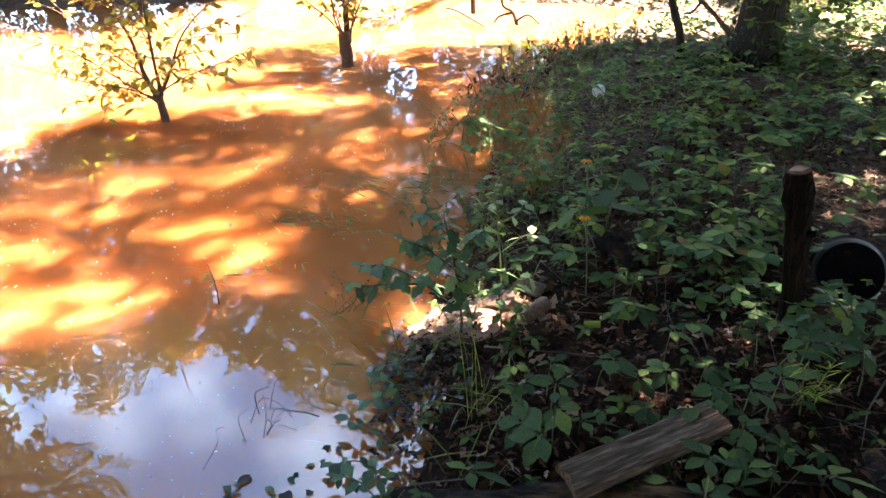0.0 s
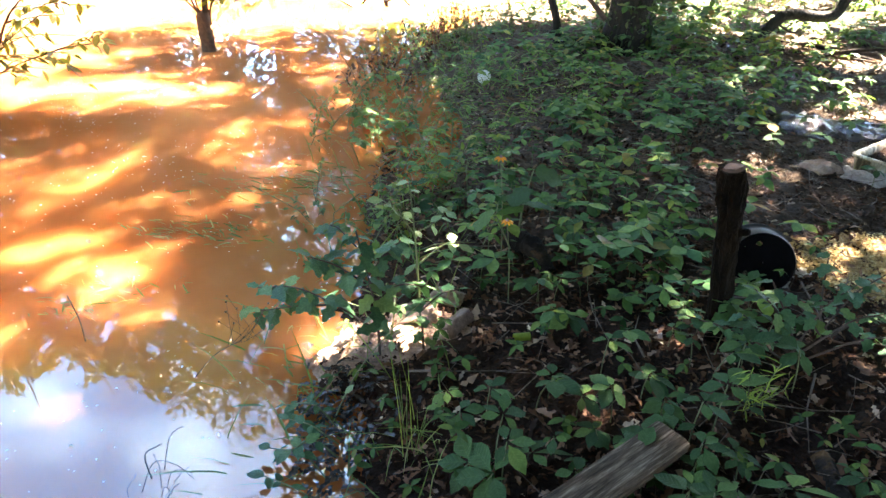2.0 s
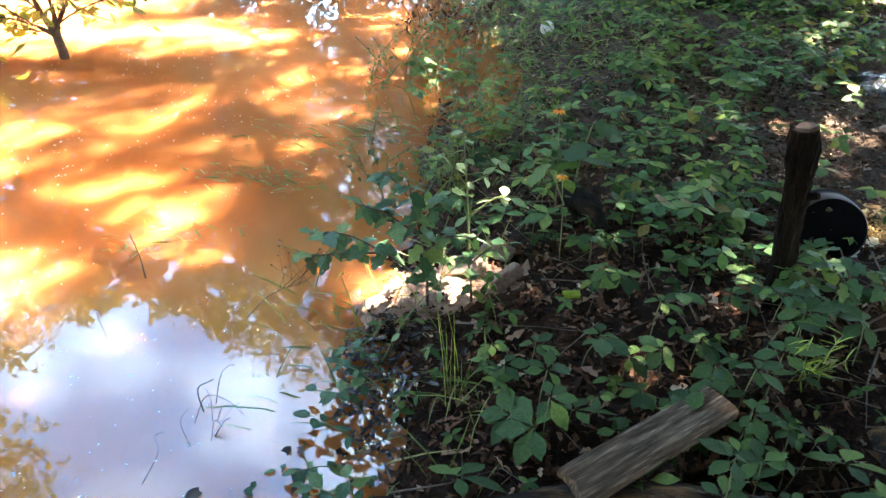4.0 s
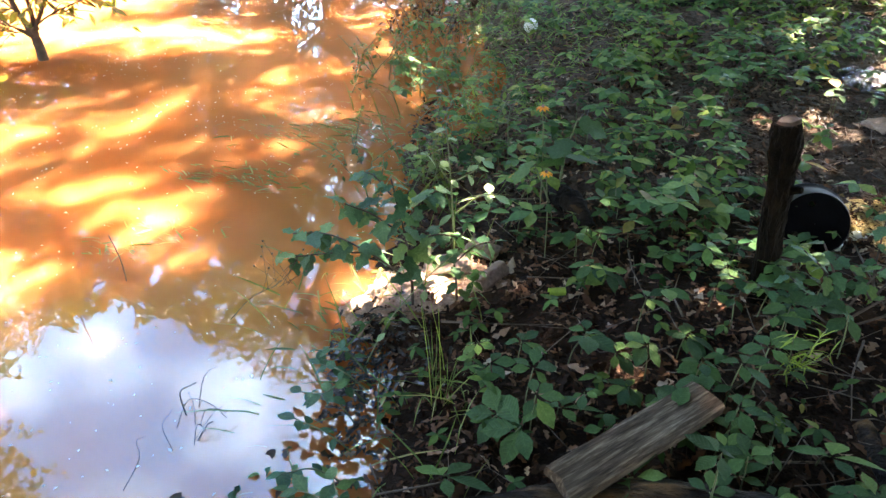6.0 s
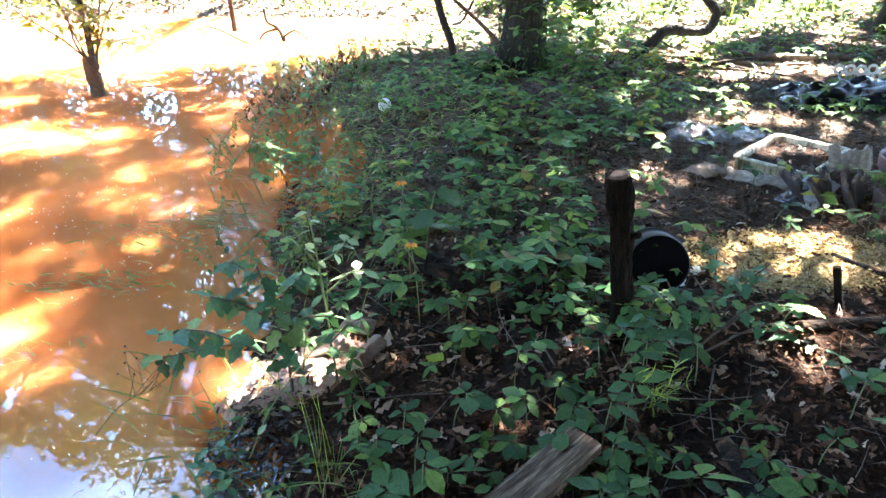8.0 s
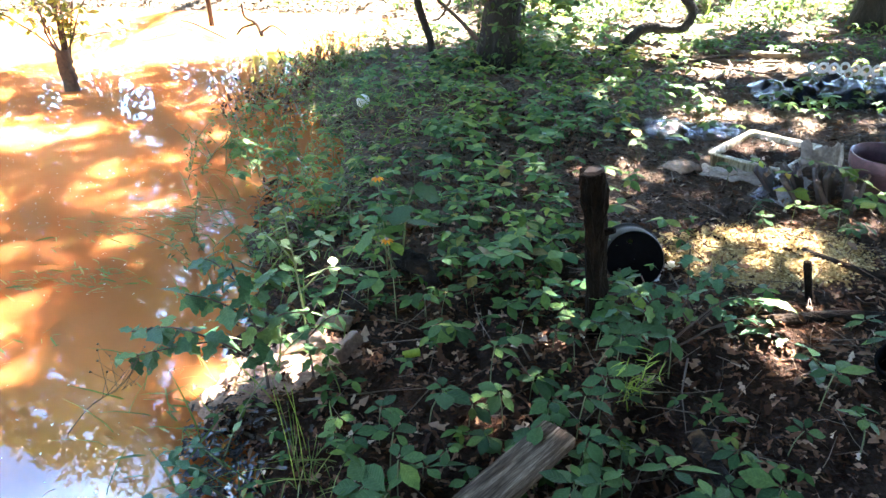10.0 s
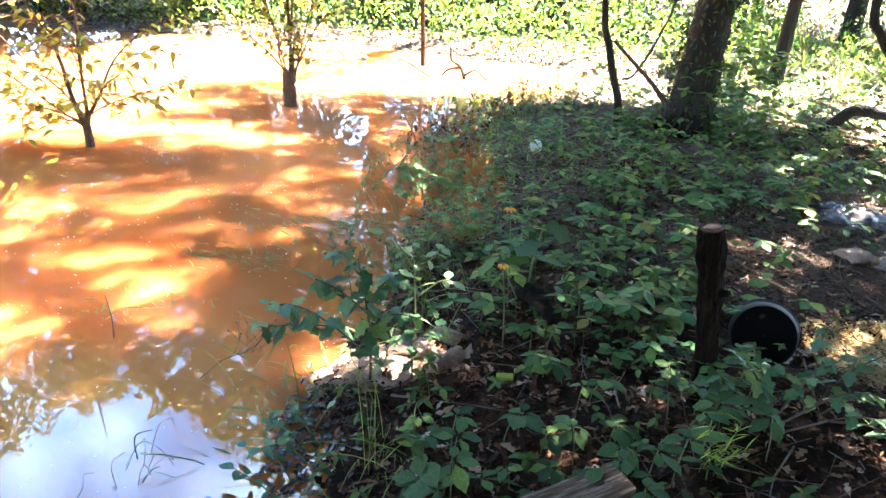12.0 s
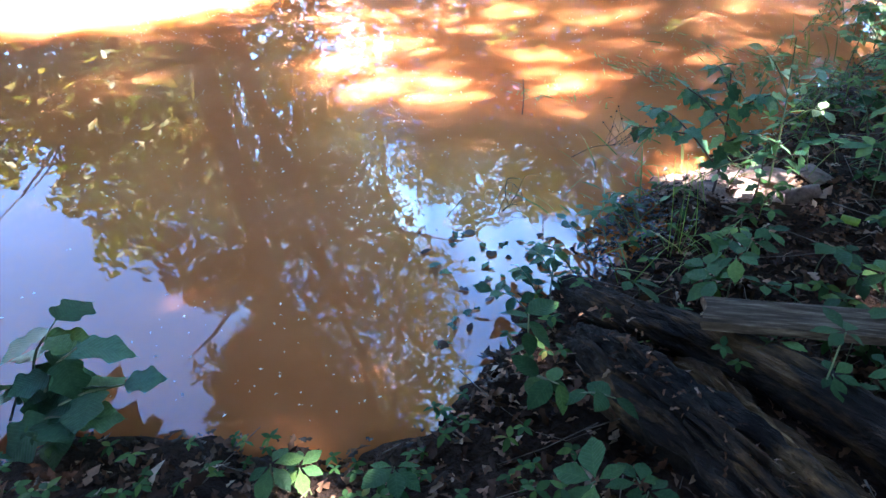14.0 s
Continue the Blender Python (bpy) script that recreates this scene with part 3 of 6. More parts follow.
def sky_cut(p):
    """Leaves cut by view angle from the mirrored eye, so sky shows in the water."""
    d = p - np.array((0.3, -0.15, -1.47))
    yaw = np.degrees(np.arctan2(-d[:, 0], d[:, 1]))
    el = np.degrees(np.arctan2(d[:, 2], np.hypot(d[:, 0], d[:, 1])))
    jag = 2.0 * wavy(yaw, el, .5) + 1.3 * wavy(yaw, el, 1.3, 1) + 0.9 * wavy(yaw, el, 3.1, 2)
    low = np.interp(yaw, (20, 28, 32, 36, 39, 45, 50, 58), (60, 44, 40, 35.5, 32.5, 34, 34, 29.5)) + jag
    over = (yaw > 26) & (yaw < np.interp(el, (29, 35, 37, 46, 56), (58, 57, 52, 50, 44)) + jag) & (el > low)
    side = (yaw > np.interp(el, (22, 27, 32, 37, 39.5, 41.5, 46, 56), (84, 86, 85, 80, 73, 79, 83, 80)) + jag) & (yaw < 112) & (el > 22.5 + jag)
    # Small cuts by view angle put sky glints into the crowns' reflection.
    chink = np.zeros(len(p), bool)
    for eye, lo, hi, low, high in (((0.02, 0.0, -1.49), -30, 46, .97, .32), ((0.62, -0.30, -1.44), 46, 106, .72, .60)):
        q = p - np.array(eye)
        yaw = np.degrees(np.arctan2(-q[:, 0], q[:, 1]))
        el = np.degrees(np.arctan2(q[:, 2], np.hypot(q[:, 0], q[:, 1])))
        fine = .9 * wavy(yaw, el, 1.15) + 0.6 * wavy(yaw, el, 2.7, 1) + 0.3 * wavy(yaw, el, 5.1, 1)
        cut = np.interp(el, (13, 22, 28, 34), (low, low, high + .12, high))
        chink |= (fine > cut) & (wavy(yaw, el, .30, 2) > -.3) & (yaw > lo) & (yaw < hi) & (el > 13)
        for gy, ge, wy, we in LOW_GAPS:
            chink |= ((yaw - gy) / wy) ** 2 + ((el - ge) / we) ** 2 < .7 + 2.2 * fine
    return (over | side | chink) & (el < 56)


def far_sunny(p):
    """Leaves that would shade the sunlit far half of the pond and clearing."""
    gx, gy = p[:, 0] - p[:, 2] * SUN.x / SUN.z, p[:, 1] - p[:, 2] * SUN.y / SUN.z
    return (gx > -7) & (gx < 8) & (gy > -0.5) & (gy < 12.5) & lit(gx, gy)


def clumps(centres, per, spread, size, seed):
    """Leaves in uneven tufts round the given centres."""
    g = np.random.default_rng(seed)
    c = np.repeat(centres, per, 0)
    p = c + g.normal(size=c.shape) * spread * np.array((1, 1, 0.7))
    n = len(p)
    return p, g.uniform(0, 2 * math.pi, n), g.normal(-0.35, 0.5, n), g.normal(0, 0.6, n), size * g.uniform(0.65, 1.25, n)


def leaves_mesh(name, data, keep=None, template=CARDLEAF):
    p, a, b, c, s = data
    if keep is not None:
        p, a, b, c, s = p[keep], a[keep], b[keep], c[keep], s[keep]
    return fast_mesh(name, *sown(template, p, a, b, c, s))


def shade_leaves():
    """Crown tufts set along sun rays and overhead to shade bank and pond."""
    g = np.random.default_rng(11)
    n = 2600
    gx, gy, h = g.uniform(-5.5, 8, n), g.uniform(-6, 8.2, n), g.uniform(5.2, 9.5, n)
    c = np.stack([gx + h * SUN.x / SUN.z, gy + h * SUN.y / SUN.z, h], -1)
    data = clumps(c, 82, 0.5, 0.16, 12)
    m = 2800
    roof = clumps(np.stack([g.uniform(-13, 10, m), g.uniform(-10, 11, m), g.uniform(6.5, 10.5, m)], -1), 60, 0.6, 0.23, 13)
    k = 900
    hh = g.uniform(5.2, 9.5, k)
    back = clumps(np.stack([g.uniform(1.0, 8.0, k) + hh * SUN.x / SUN.z, g.uniform(8.0, 13.0, k) + hh * SUN.y / SUN.z, hh], -1), 60, 0.5, 0.2, 14)
    data = [np.concatenate(q) for q in zip(data, roof, back)]
    p = data[0]
    keep = ~lit(p[:, 0] - p[:, 2] * SUN.x / SUN.z, p[:, 1] - p[:, 2] * SUN.y / SUN.z) & ~sky_cut(p)
    return [d[keep] for d in data]


def trunk_mesh(base, top, r0, r1, seed, flare=1.5, sway=0.12, sides=14, lump=0.05):
    g = np.random.default_rng(seed)
    b, t = np.array(base, float), np.array(top, float)
    pts = [b + (t - b) * u + np.array((*g.normal(size=2) * sway * u * (1.3 - u), 0)) for u in np.linspace(0, 1, 6)]
    line = bent(pts, 7)
    u = np.linspace(0, 1, len(line))
    rad = r0 + (r1 - r0) * u + r0 * (flare - 1) * np.exp(-u * np.linalg.norm(t - b) / 0.25)
    return tube(line, rad, sides, lump, seed), line


CANOPY_TREES = [
    # x, y, radius at the foot, height, lean x, lean y, label
    (1.0, 6.15, 0.17, 9.0, 0.5, 0.4, "large rough-barked tree with creeper on its trunk beside the water"),
    (5.22, 7.25, 0.19, 10.0, 0.2, -0.3, "stout dark tree trunk standing behind the clearing"),
    (2.25, 8.9, 0.075, 9.0, 0.6, 0.3, "slim dark tree with a leaning trunk at the sunlit edge"),
    (6.0, 2.6, 0.18, 10.0, -0.6, 0.4, "tall tree whose leafy crown shades the bank"),
    (3.4, -2.8, 0.20, 10.5, -0.4, 0.5, "tall tree whose leafy crown shades the bank"),
    (-1.6, -3.9, 0.18, 10.0, 0.3, 0.6, "tall tree whose leafy crown shades the bank"),
    (4.6, 14.5, 0.16, 10.5, -0.3, -0.6, "tall sunlit tree beyond the clearing"),
    (-0.9, 14.8, 0.15, 10.5, 0.2, -0.5, "tall sunlit tree on the far bank"),
]


def make_canopy():
    data = shade_leaves()
    feet = np.array([(x + lx, y + ly) for x, y, r, h, lx, ly, s in CANOPY_TREES])
    near = np.argmin(((data[0][:, None, :2] - feet[None]) ** 2).sum(-1), 1)
    for i, (x, y, r, h, lx, ly, label) in enumerate(CANOPY_TREES):
        e = thing("tree", label, "tree", "trees round the flooded hollow", pose(*on_ground(x, y, -0.05)))
        (v, t), line = trunk_mesh((0, 0, 0), (lx, ly, h), r, r * 0.35, 20 + i)
        obj("trunk", smooth(fast_mesh("trunk", v, t)), BARK, e)
        mine = near == i
        if mine.sum() < 20:
            continue
        off = np.array((x, y, float(ground_z(x, y)) - 0.05))
        p = data[0][mine] - off
        g = np.random.default_rng(40 + i)
        ends = p[g.choice(len(p), min(14, len(p)), replace=False)]
        pieces = []
        for q in ends:
            z = min(max(q[2] - 0.35 * math.hypot(q[0], q[1]), 0.45 * h), 0.95 * h)
            s = np.array(line[int(z / h * (len(line) - 1))])
            mid = (s + q) / 2 + np.array((0, 0, 0.3))
            pieces.append(tube(bent([s, mid, q], 6), (r * 0.35, 0.012), 6, 0.05, i))
        obj("limbs", smooth(fast_mesh("limbs", *joined(pieces))), BARK, e)
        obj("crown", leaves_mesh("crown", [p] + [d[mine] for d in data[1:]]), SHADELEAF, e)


make_canopy()

FAR_TREES = [(-4.5, 14.5, 11, 2.6), (-8.2, 13.5, 11.5, 2.8), (-12.0, 12.0, 12, 3.0), (-15.5, 9.5, 12, 3.0), (-1.5, 16.5, 12, 2.6), (3.0, 17.0, 12, 2.8), (7.5, 14.0, 12, 2.8),
             (10.5, 9.5, 12, 2.8), (-18.5, 6.0, 11, 3.0), (-20.0, 1.5, 11, 3.0), (-18.5, -5.5, 11, 3.0), (-6.5, 13.0, 8, 2.0), (-10.3, 11.6, 8, 2.0), (-14.0, -8.0, 11, 3.0), (-9.0, -8.5, 11, 3.0), (-4.5, -8.5, 11, 3.0), (0.5, -9.0, 11, 3.0), (6.0, -7.5, 11, 3.0), (10.0, -3.0, 11, 3.0),
             (11.0, 3.0, 11, 3.0), (-17.5, 3.5, 8, 2.4), (-13.8, 10.8, 8, 2.2),
             (-13.0, 17.5, 16, 3.2), (-9.5, 19.0, 17, 3.2), (-6.2, 20.0, 17.5, 3.2), (-3.0, 20.0, 17.5, 3.2), (0.5, 21.0, 17.5, 3.2), (4.0, 20.5, 17, 3.2), (8.0, 18.5, 16, 3.2),
             (-11.5, 22.5, 17, 3.4), (-8.0, 24.0, 18, 3.4), (-4.6, 24.5, 18, 3.4), (-1.2, 24.5, 18, 3.4), (2.2, 24.5, 18, 3.4)]


def make_far_trees():
    for i, (x, y, h, w) in enumerate(FAR_TREES):
        g = np.random.default_rng(100 + i)
        e = thing("tree", "leafy broadleaf tree at the edge of the wood", "tree", "trees at the edge of the wood", pose(*on_ground(x, y, -0.05)))
        (v, t), line = trunk_mesh((0, 0, 0), (g.normal() * .4, g.normal() * .4, h * .85), 0.15, 0.05, 60 + i, sides=10)
        pieces = [(v, t)]
        n = (105 if y > 8 and x < 2 else 150) if h < 14 else 120
        d = g.normal(size=(n, 3))
        d /= np.linalg.norm(d, axis=1)[:, None]
        c = d * g.uniform(.35, 1, n)[:, None] ** .5 * np.array((w * 1.15, w * 1.15, h * 0.52)) + np.array((0, 0, h * 0.54))
        for q in c[::6]:
            s = np.array(line[int(min(max(q[2] * .75, 1), h * .8) / (h * .85) * (len(line) - 1))])
            pieces.append(tube(bent([s, (s + q) / 2 + (0, 0, .2), q], 5), (0.05, 0.01), 5, 0.05, i))
        obj("trunk", smooth(fast_mesh("trunk", *joined(pieces))), BARK, e)
        seen = y > 8 and x < 9
        data = clumps(c, 150 if seen else 44, 0.5, 0.165 if seen else 0.36, 130 + i)
        keep = ~sky_cut(data[0] + np.array((x, y, 0))) & ~far_sunny(data[0] + np.array((x, y, 0)))
        obj("crown", leaves_mesh("crown", data, keep), CANOPY, e)


make_far_trees()


def make_shade_trees():
    """Unseen low-branched trees added behind the path to darken the near bank."""
    for i, (x, y, z, w, h) in enumerate(((3.6, -2.0, 3.3, 2.2, 1.5), (4.6, 0.6, 3.2, 1.9, 1.8), (1.4, -3.4, 3.4, 2.2, 1.6), (2.5, -.3, 3.2, 1.7, 1.0), (1.5, -1.6, 3.2, 1.9, 1.1))):
        g = np.random.default_rng(160 + i)
        e = thing("tree", "unseen low-branched tree added to shade the bank", "tree", "trees round the flooded hollow", pose(*on_ground(x, y, -0.05)))
        (v, t), line = trunk_mesh((0, 0, 0), (g.normal() * .2, g.normal() * .2, z + h * .7), 0.09, 0.03, 165 + i, sides=10)
        d = g.normal(size=(150, 3))
        d /= np.linalg.norm(d, axis=1)[:, None]
        c = d * g.uniform(.3, 1, 150)[:, None] ** .5 * np.array((w, w, h)) + np.array((0, 0, z))
        pieces = [(v, t)]
        for q in c[::8]:
            s = np.array(line[len(line) // 2])
            pieces.append(tube(bent([s, (s + q) / 2 + (0, 0, .2), q], 5), (0.03, 0.008), 5, 0.05, i))
        obj("trunk", smooth(fast_mesh("trunk", *joined(pieces))), BARK, e)
        data = clumps(c, 110, 0.32, 0.22, 170 + i)
        keep = ~far_sunny(data[0] + np.array((x, y, 0))) & ~sky_cut(data[0] + np.array((x, y, 0)))
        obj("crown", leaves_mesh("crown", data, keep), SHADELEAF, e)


make_shade_trees()


def make_flooded_tree():
    """Twin-trunked tree standing in the water, seen only as a reflection."""
    x, y = -7.5, 2.2
    e = thing("tree", "twin-trunked tree standing in the flood water", "tree", "trees round the flooded hollow", pose(x, y, -0.3))
    a, line = trunk_mesh((0, 0, 0), (0.5, 0.1, 7.5), 0.17, 0.05, 81)
    b, line2 = trunk_mesh((0.3, 0.2, 0), (1.6, 0.9, 7.0), 0.13, 0.04, 82)
    obj("trunk", smooth(fast_mesh("trunk", *a)), BARK, e)
    obj("trunk", smooth(fast_mesh("trunk", *b)), BARK, e)
    g = np.random.default_rng(83)
    n = 230
    d = g.normal(size=(n, 3))
    d /= np.linalg.norm(d, axis=1)[:, None]
    c = d * g.uniform(.2, 1, n)[:, None] ** .5 * np.array((2.5, 2.5, 3.5)) + np.array((0.6, 0.6, 5.6))
    pieces = []
    for q in c[::5]:
        s = np.array((line if q[1] < .3 else line2)[int(min(max(q[2] - 1.2, 1.5), 6.5) / 7.2 * (len(line) - 1))])
        pieces.append(tube(bent([s, (s + q) / 2 + (0, 0, .3), q], 6), (0.05, 0.008), 5, 0.05, 5))
    obj("limbs", smooth(fast_mesh("limbs", *joined(pieces))), BARK, e)
    data = clumps(c, 120, 0.36, 0.12, 84)
    keep = ~sky_cut(data[0] + np.array((x, y, -.3))) & ~far_sunny(data[0] + np.array((x, y, -.3)))
    obj("crown", leaves_mesh("crown", data, keep), CANOPY, e)


make_flooded_tree()

# ---- woody things by the water ----
def tube_obj(name, line, radii, mat, parent, sides=8, lump=0.06, seed=1, label="", n=8):
    return obj(name, smooth(fast_mesh(name, *tube(bent(line, n), radii, sides, lump, seed))), mat, parent, None, label)


def make_vine():
    e = thing("woody_vine", "thick bare vine curving up from the ground in an S", "vine")
    pts = [(1.95, 6.45, 0.05), (2.2, 6.35, 0.22), (2.36, 6.3, 0.38), (2.58, 6.28, 0.37), (2.74, 6.28, 0.39), (2.80, 6.3, 0.52), (2.70, 6.3, 0.64), (2.56, 6.3, 0.78), (2.40, 6.3, 1.0), (2.3, 6.3, 1.2), (2.3, 6.4, 2.2), (2.0, 6.6, 4.0)]
    tube_obj("stem", pts, (0.05, 0.045, 0.045, 0.04, 0.03), BARK, e, 9, 0.06, 3)
    tube_obj("side_shoot", [(2.30, 6.33, 0.30), (2.42, 6.25, 0.24), (2.5, 6.2, 0.30)], (0.012, 0.004), TWIG, e, 6)


def make_side_tree():
    e = thing("young_tree", "thin crooked young tree with bare side branches", "tree")
    tube_obj("trunk", [(0.44, 6.2, 0.0), (0.43, 6.2, 0.15), (0.40, 6.2, 0.35), (0.33, 6.2, 0.55), (0.27, 6.2, 0.78), (0.20, 6.2, 1.05), (0.1, 6.3, 2.2), (0.2, 6.5, 4.5)], (0.05, 0.036, 0.034, 0.03, 0.015), BARK, e, 9, 0.06, 4)
    tube_obj("branch", [(0.80, 6.02, 0.36), (0.66, 6.1, 0.51), (0.52, 6.18, 0.63), (0.31, 6.2, 0.82)], (0.024, 0.017, 0.014), TWIG, e, 7)
    tube_obj("branch", [(0.42, 6.2, 0.50), (0.50, 6.2, 0.53), (0.60, 6.2, 0.70), (0.68, 6.2, 0.9), (0.76, 6.22, 1.15), (0.8, 6.3, 1.7)], (0.010, 0.012, 0.008), TWIG, e, 6)
    tube_obj("root", [(0.44, 6.2, 0.10), (0.6, 6.1, 0.16), (0.8, 6.05, 0.14)], (0.03, 0.03, 0.02), BARK, e, 7)


make_vine()
make_side_tree()


def leaf_spray(line, count, size, seed, spread=0.03, droop=-0.3, tip=0.15):
    """Leaves set alternately along a twig: arrays for sown()."""
    g = np.random.default_rng(seed)
    p = np.array(line)
    u = g.uniform(tip, 1, count)
    q = np.stack([np.interp(u, np.linspace(0, 1, len(p)), p[:, k]) for k in range(3)], -1)
    d = p[-1] - p[0]
    base = math.atan2(-d[0], d[1])
    yaw = base + g.choice((-1, 1), count) * g.uniform(0.3, 1.5, count)
    return q + g.normal(size=q.shape) * spread * 0.3, yaw, g.normal(droop, 0.35, count), g.normal(0, 0.5, count), size * g.uniform(0.6, 1.2, count)


def make_shrub(x, y, seed, stems, stump, r, leaf, label):
    e = thing("shrub", label, "shrub", "flooded shrubs", pose(x, y, 0))
    tube_obj("stump", [(0, 0, -0.4), (0, 0, 0), (-0.01 * r / .04, 0, stump * .6), (-0.015, 0, stump)], (r * 1.15, r, r * 0.95, r * .9), TWIG, e, 9, 0.10, seed)
    g = np.random.default_rng(seed)
    sprays = []
    for k, (dx, dy, dz, rr) in enumerate(stems):
        a = np.array((g.normal() * r * .4, g.normal() * r * .4, stump * g.uniform(.5, .95)))
        b = np.array((dx, dy, dz))
        mid = a + (b - a) * 0.5 + np.array((0, 0, 0.06)) + g.normal(size=3) * 0.03
        line = bent([a, a + (b - a) * .2 + (0, 0, .03), mid, b], 6)
        stem = tube_obj("stem", [a, a + (b - a) * .2 + (0, 0, .03), mid, b], (rr, rr * .8, rr * .3), TWIG, e, 6, 0.05, seed + k, n=6)
        for j in range(10):
            u = g.uniform(0.25, 1)
            s = np.array(line[int(u * (len(line) - 1))])
            d = (b - a) / np.linalg.norm(b - a) * 0.5 + g.normal(size=3) * (.7, .7, .3)
            q = s + d * g.uniform(.15, .45)
            tl = bent([s, (s + q) / 2 + (0, 0, .02), q], 4)
            obj("twig", fast_mesh("twig", *tube(tl, (0.004, 0.0018), 4)), TWIG, stem)
            sprays.append(leaf_spray(tl, 5, leaf, seed * 100 + k * 10 + j))
        sprays.append(leaf_spray(line, 7, leaf, seed * 77 + k, tip=.35))
    data = [np.concatenate(z) for z in zip(*sprays)]
    obj("foliage", fast_mesh("foliage", *sown(SIMPLE, *data)), SHRUBLEAF, e)


make_shrub(-3.45, 4.20, 5, [(-.42, .05, 1.05, .020), (-.10, .1, 1.4, .013), (.10, .05, 1.35, .011), (.70, -.05, .95, .011), (-1.35, -.1, .46, .009), (-1.0, .15, .95, .009), (.30, .1, .62, .007), (-.85, -.2, .14, .005), (1.05, -.25, .62, .007), (-1.5, .1, .75, .008)],
           .24, .036, .078, "leafy shrub with fanning stems standing in flood water")
make_shrub(-2.70, 6.12, 6, [(-.06, .0, 1.6, .022), (.04, .05, 1.5, .016), (.10, -.02, .75, .012), (-.45, .1, 1.0, .012), (.5, .1, 1.05, .01), (-.25, -.1, 1.2, .01), (.28, .2, 1.3, .01), (-.9, .1, 1.0, .008)],
           .34, .055, .070, "upright shrub with a dark stump standing in flood water")


def make_far_stems():
    e = thing("sapling", "thin pale stem standing at the far edge of the water", "sapling", m=pose(-2.20, 9.28, 0))
    tube_obj("stem", [(0, 0, -.3), (0, 0, .3), (-.02, 0, .8), (-.01, 0, 2.2)], (0.036, 0.03, 0.026), BARK, e, 8)
    e = thing("dead_branch", "dark forked dead branch sticking out of the water", "branch")
    tube_obj("limb", [(-1.42, 8.45, -.05), (-1.5, 8.5, .14), (-1.62, 8.5, .22), (-1.64, 8.5, .38)], (0.028, 0.02, 0.012), BARK, e, 7)
    tube_obj("fork", [(-1.5, 8.5, .14), (-1.66, 8.5, .10), (-1.74, 8.5, .02)], (0.018, 0.012), BARK, e, 7)
    tube_obj("fork", [(-1.45, 8.47, .05), (-1.30, 8.45, .12), (-1.15, 8.4, .02)], (0.016, 0.01), BARK, e, 7)
    e = thing("dead_branch", "long thin dead branch lying across the water", "branch")
    tube_obj("limb", [(-2.5, 9.0, .12), (-2.3, 8.85, .10), (-2.0, 8.5, .05), (-1.72, 8.25, -.03)], (0.010, 0.014, 0.012), TWIG, e, 6)


make_far_stems()


def make_post():
    e = thing("wooden_post", "short bark-covered wooden post stuck in the ground", "post")
    line = [(0.735, 2.0, -0.05), (0.715, 1.98, 0.2), (0.685, 1.95, 0.45), (0.655, 1.92, 0.62), (0.632, 1.905, 0.745)]
    obj("shaft", smooth(fast_mesh("shaft", *rugged(bent(line, 6), (0.036, 0.034, 0.036, 0.033, 0.039, 0.035), 34, 90, .34, 9, 6.0))), POSTBARK, e)
    bm = bmesh.new()
    bmesh.ops.create_cone(bm, cap_ends=True, segments=14, radius1=0.033, radius2=0.027, depth=0.008)
    for v in bm.verts:
        v.co += Vector((0.632, 1.905, 0.7445 + 0.25 * v.co.x)) + Vector(noise.noise_vector(v.co * 60)) * .007
    part("cut_top", bm, POSTCUT, e, "pale sawn top of the post")
    tube_obj("knot", [(0.69, 1.93, .52), (0.72, 1.90, .54)], (0.016, 0.010), POSTBARK, e, 7)


make_post()


def make_black_pot():
    """Nursery pot on its side, its base with drain holes turned to the pond."""
    m = pose(.975, 2.34, float(ground_z(1.0, 2.4)) + 0.095, -115, 0, -14)
    e = thing("plant_pot", "black plastic nursery pot lying on its side", "plant pot", m=m)
    n, rings, v, t = 80, 26, [], []
    holes = [(0.66 * math.cos(a), 0.66 * math.sin(a)) for a in (0.3, 2.4, 4.4)]
    R = 0.113
    for i in range(rings + 1):
        for s in range(n):
            a = 2 * math.pi * s / n
            v.append((R * i / rings * math.cos(a), R * i / rings * math.sin(a), 0.004 if i < rings else 0))
    for i in range(rings):
        for s in range(n):
            a = 2 * math.pi * (s + .5) / n
            c = ((i + .5) / rings * math.cos(a), (i + .5) / rings * math.sin(a))
            if min(math.hypot(c[0] - h[0], c[1] - h[1]) for h in holes) < 0.085:
                continue
            p, q = i * n + s, i * n + (s + 1) % n
            t += [(p, q, q + n), (p, q + n, p + n)]
    obj("base", fast_mesh("base", np.array(v), np.array(t)), BLACKPOT, e, None, "flat pot base with round drain holes")
    prof = [(0.113, 0.0), (0.118, 0.01), (0.128, 0.12), (0.136, 0.22), (0.144, 0.225), (0.145, 0.25), (0.139, 0.25), (0.130, 0.215), (0.122, 0.12), (0.112, 0.012)]
    v, t = lathe(prof, 40)
    obj("wall", smooth(fast_mesh("wall", v, t)), POTWALL, e, None, "pot wall in black plastic lightened where it is lit")


def lathe(profile, n=36):
    v, t = [], []
    for r, z in profile:
        for s in range(n):
            a = 2 * math.pi * s / n
            v.append((r * math.cos(a), r * math.sin(a), z))
    for i in range(len(profile) - 1):
        for s in range(n):
            p, q = i * n + s, i * n + (s + 1) % n
            t += [(p, q, q + n), (p, q + n, p + n)]
    return np.array(v), np.array(t)


make_black_pot()


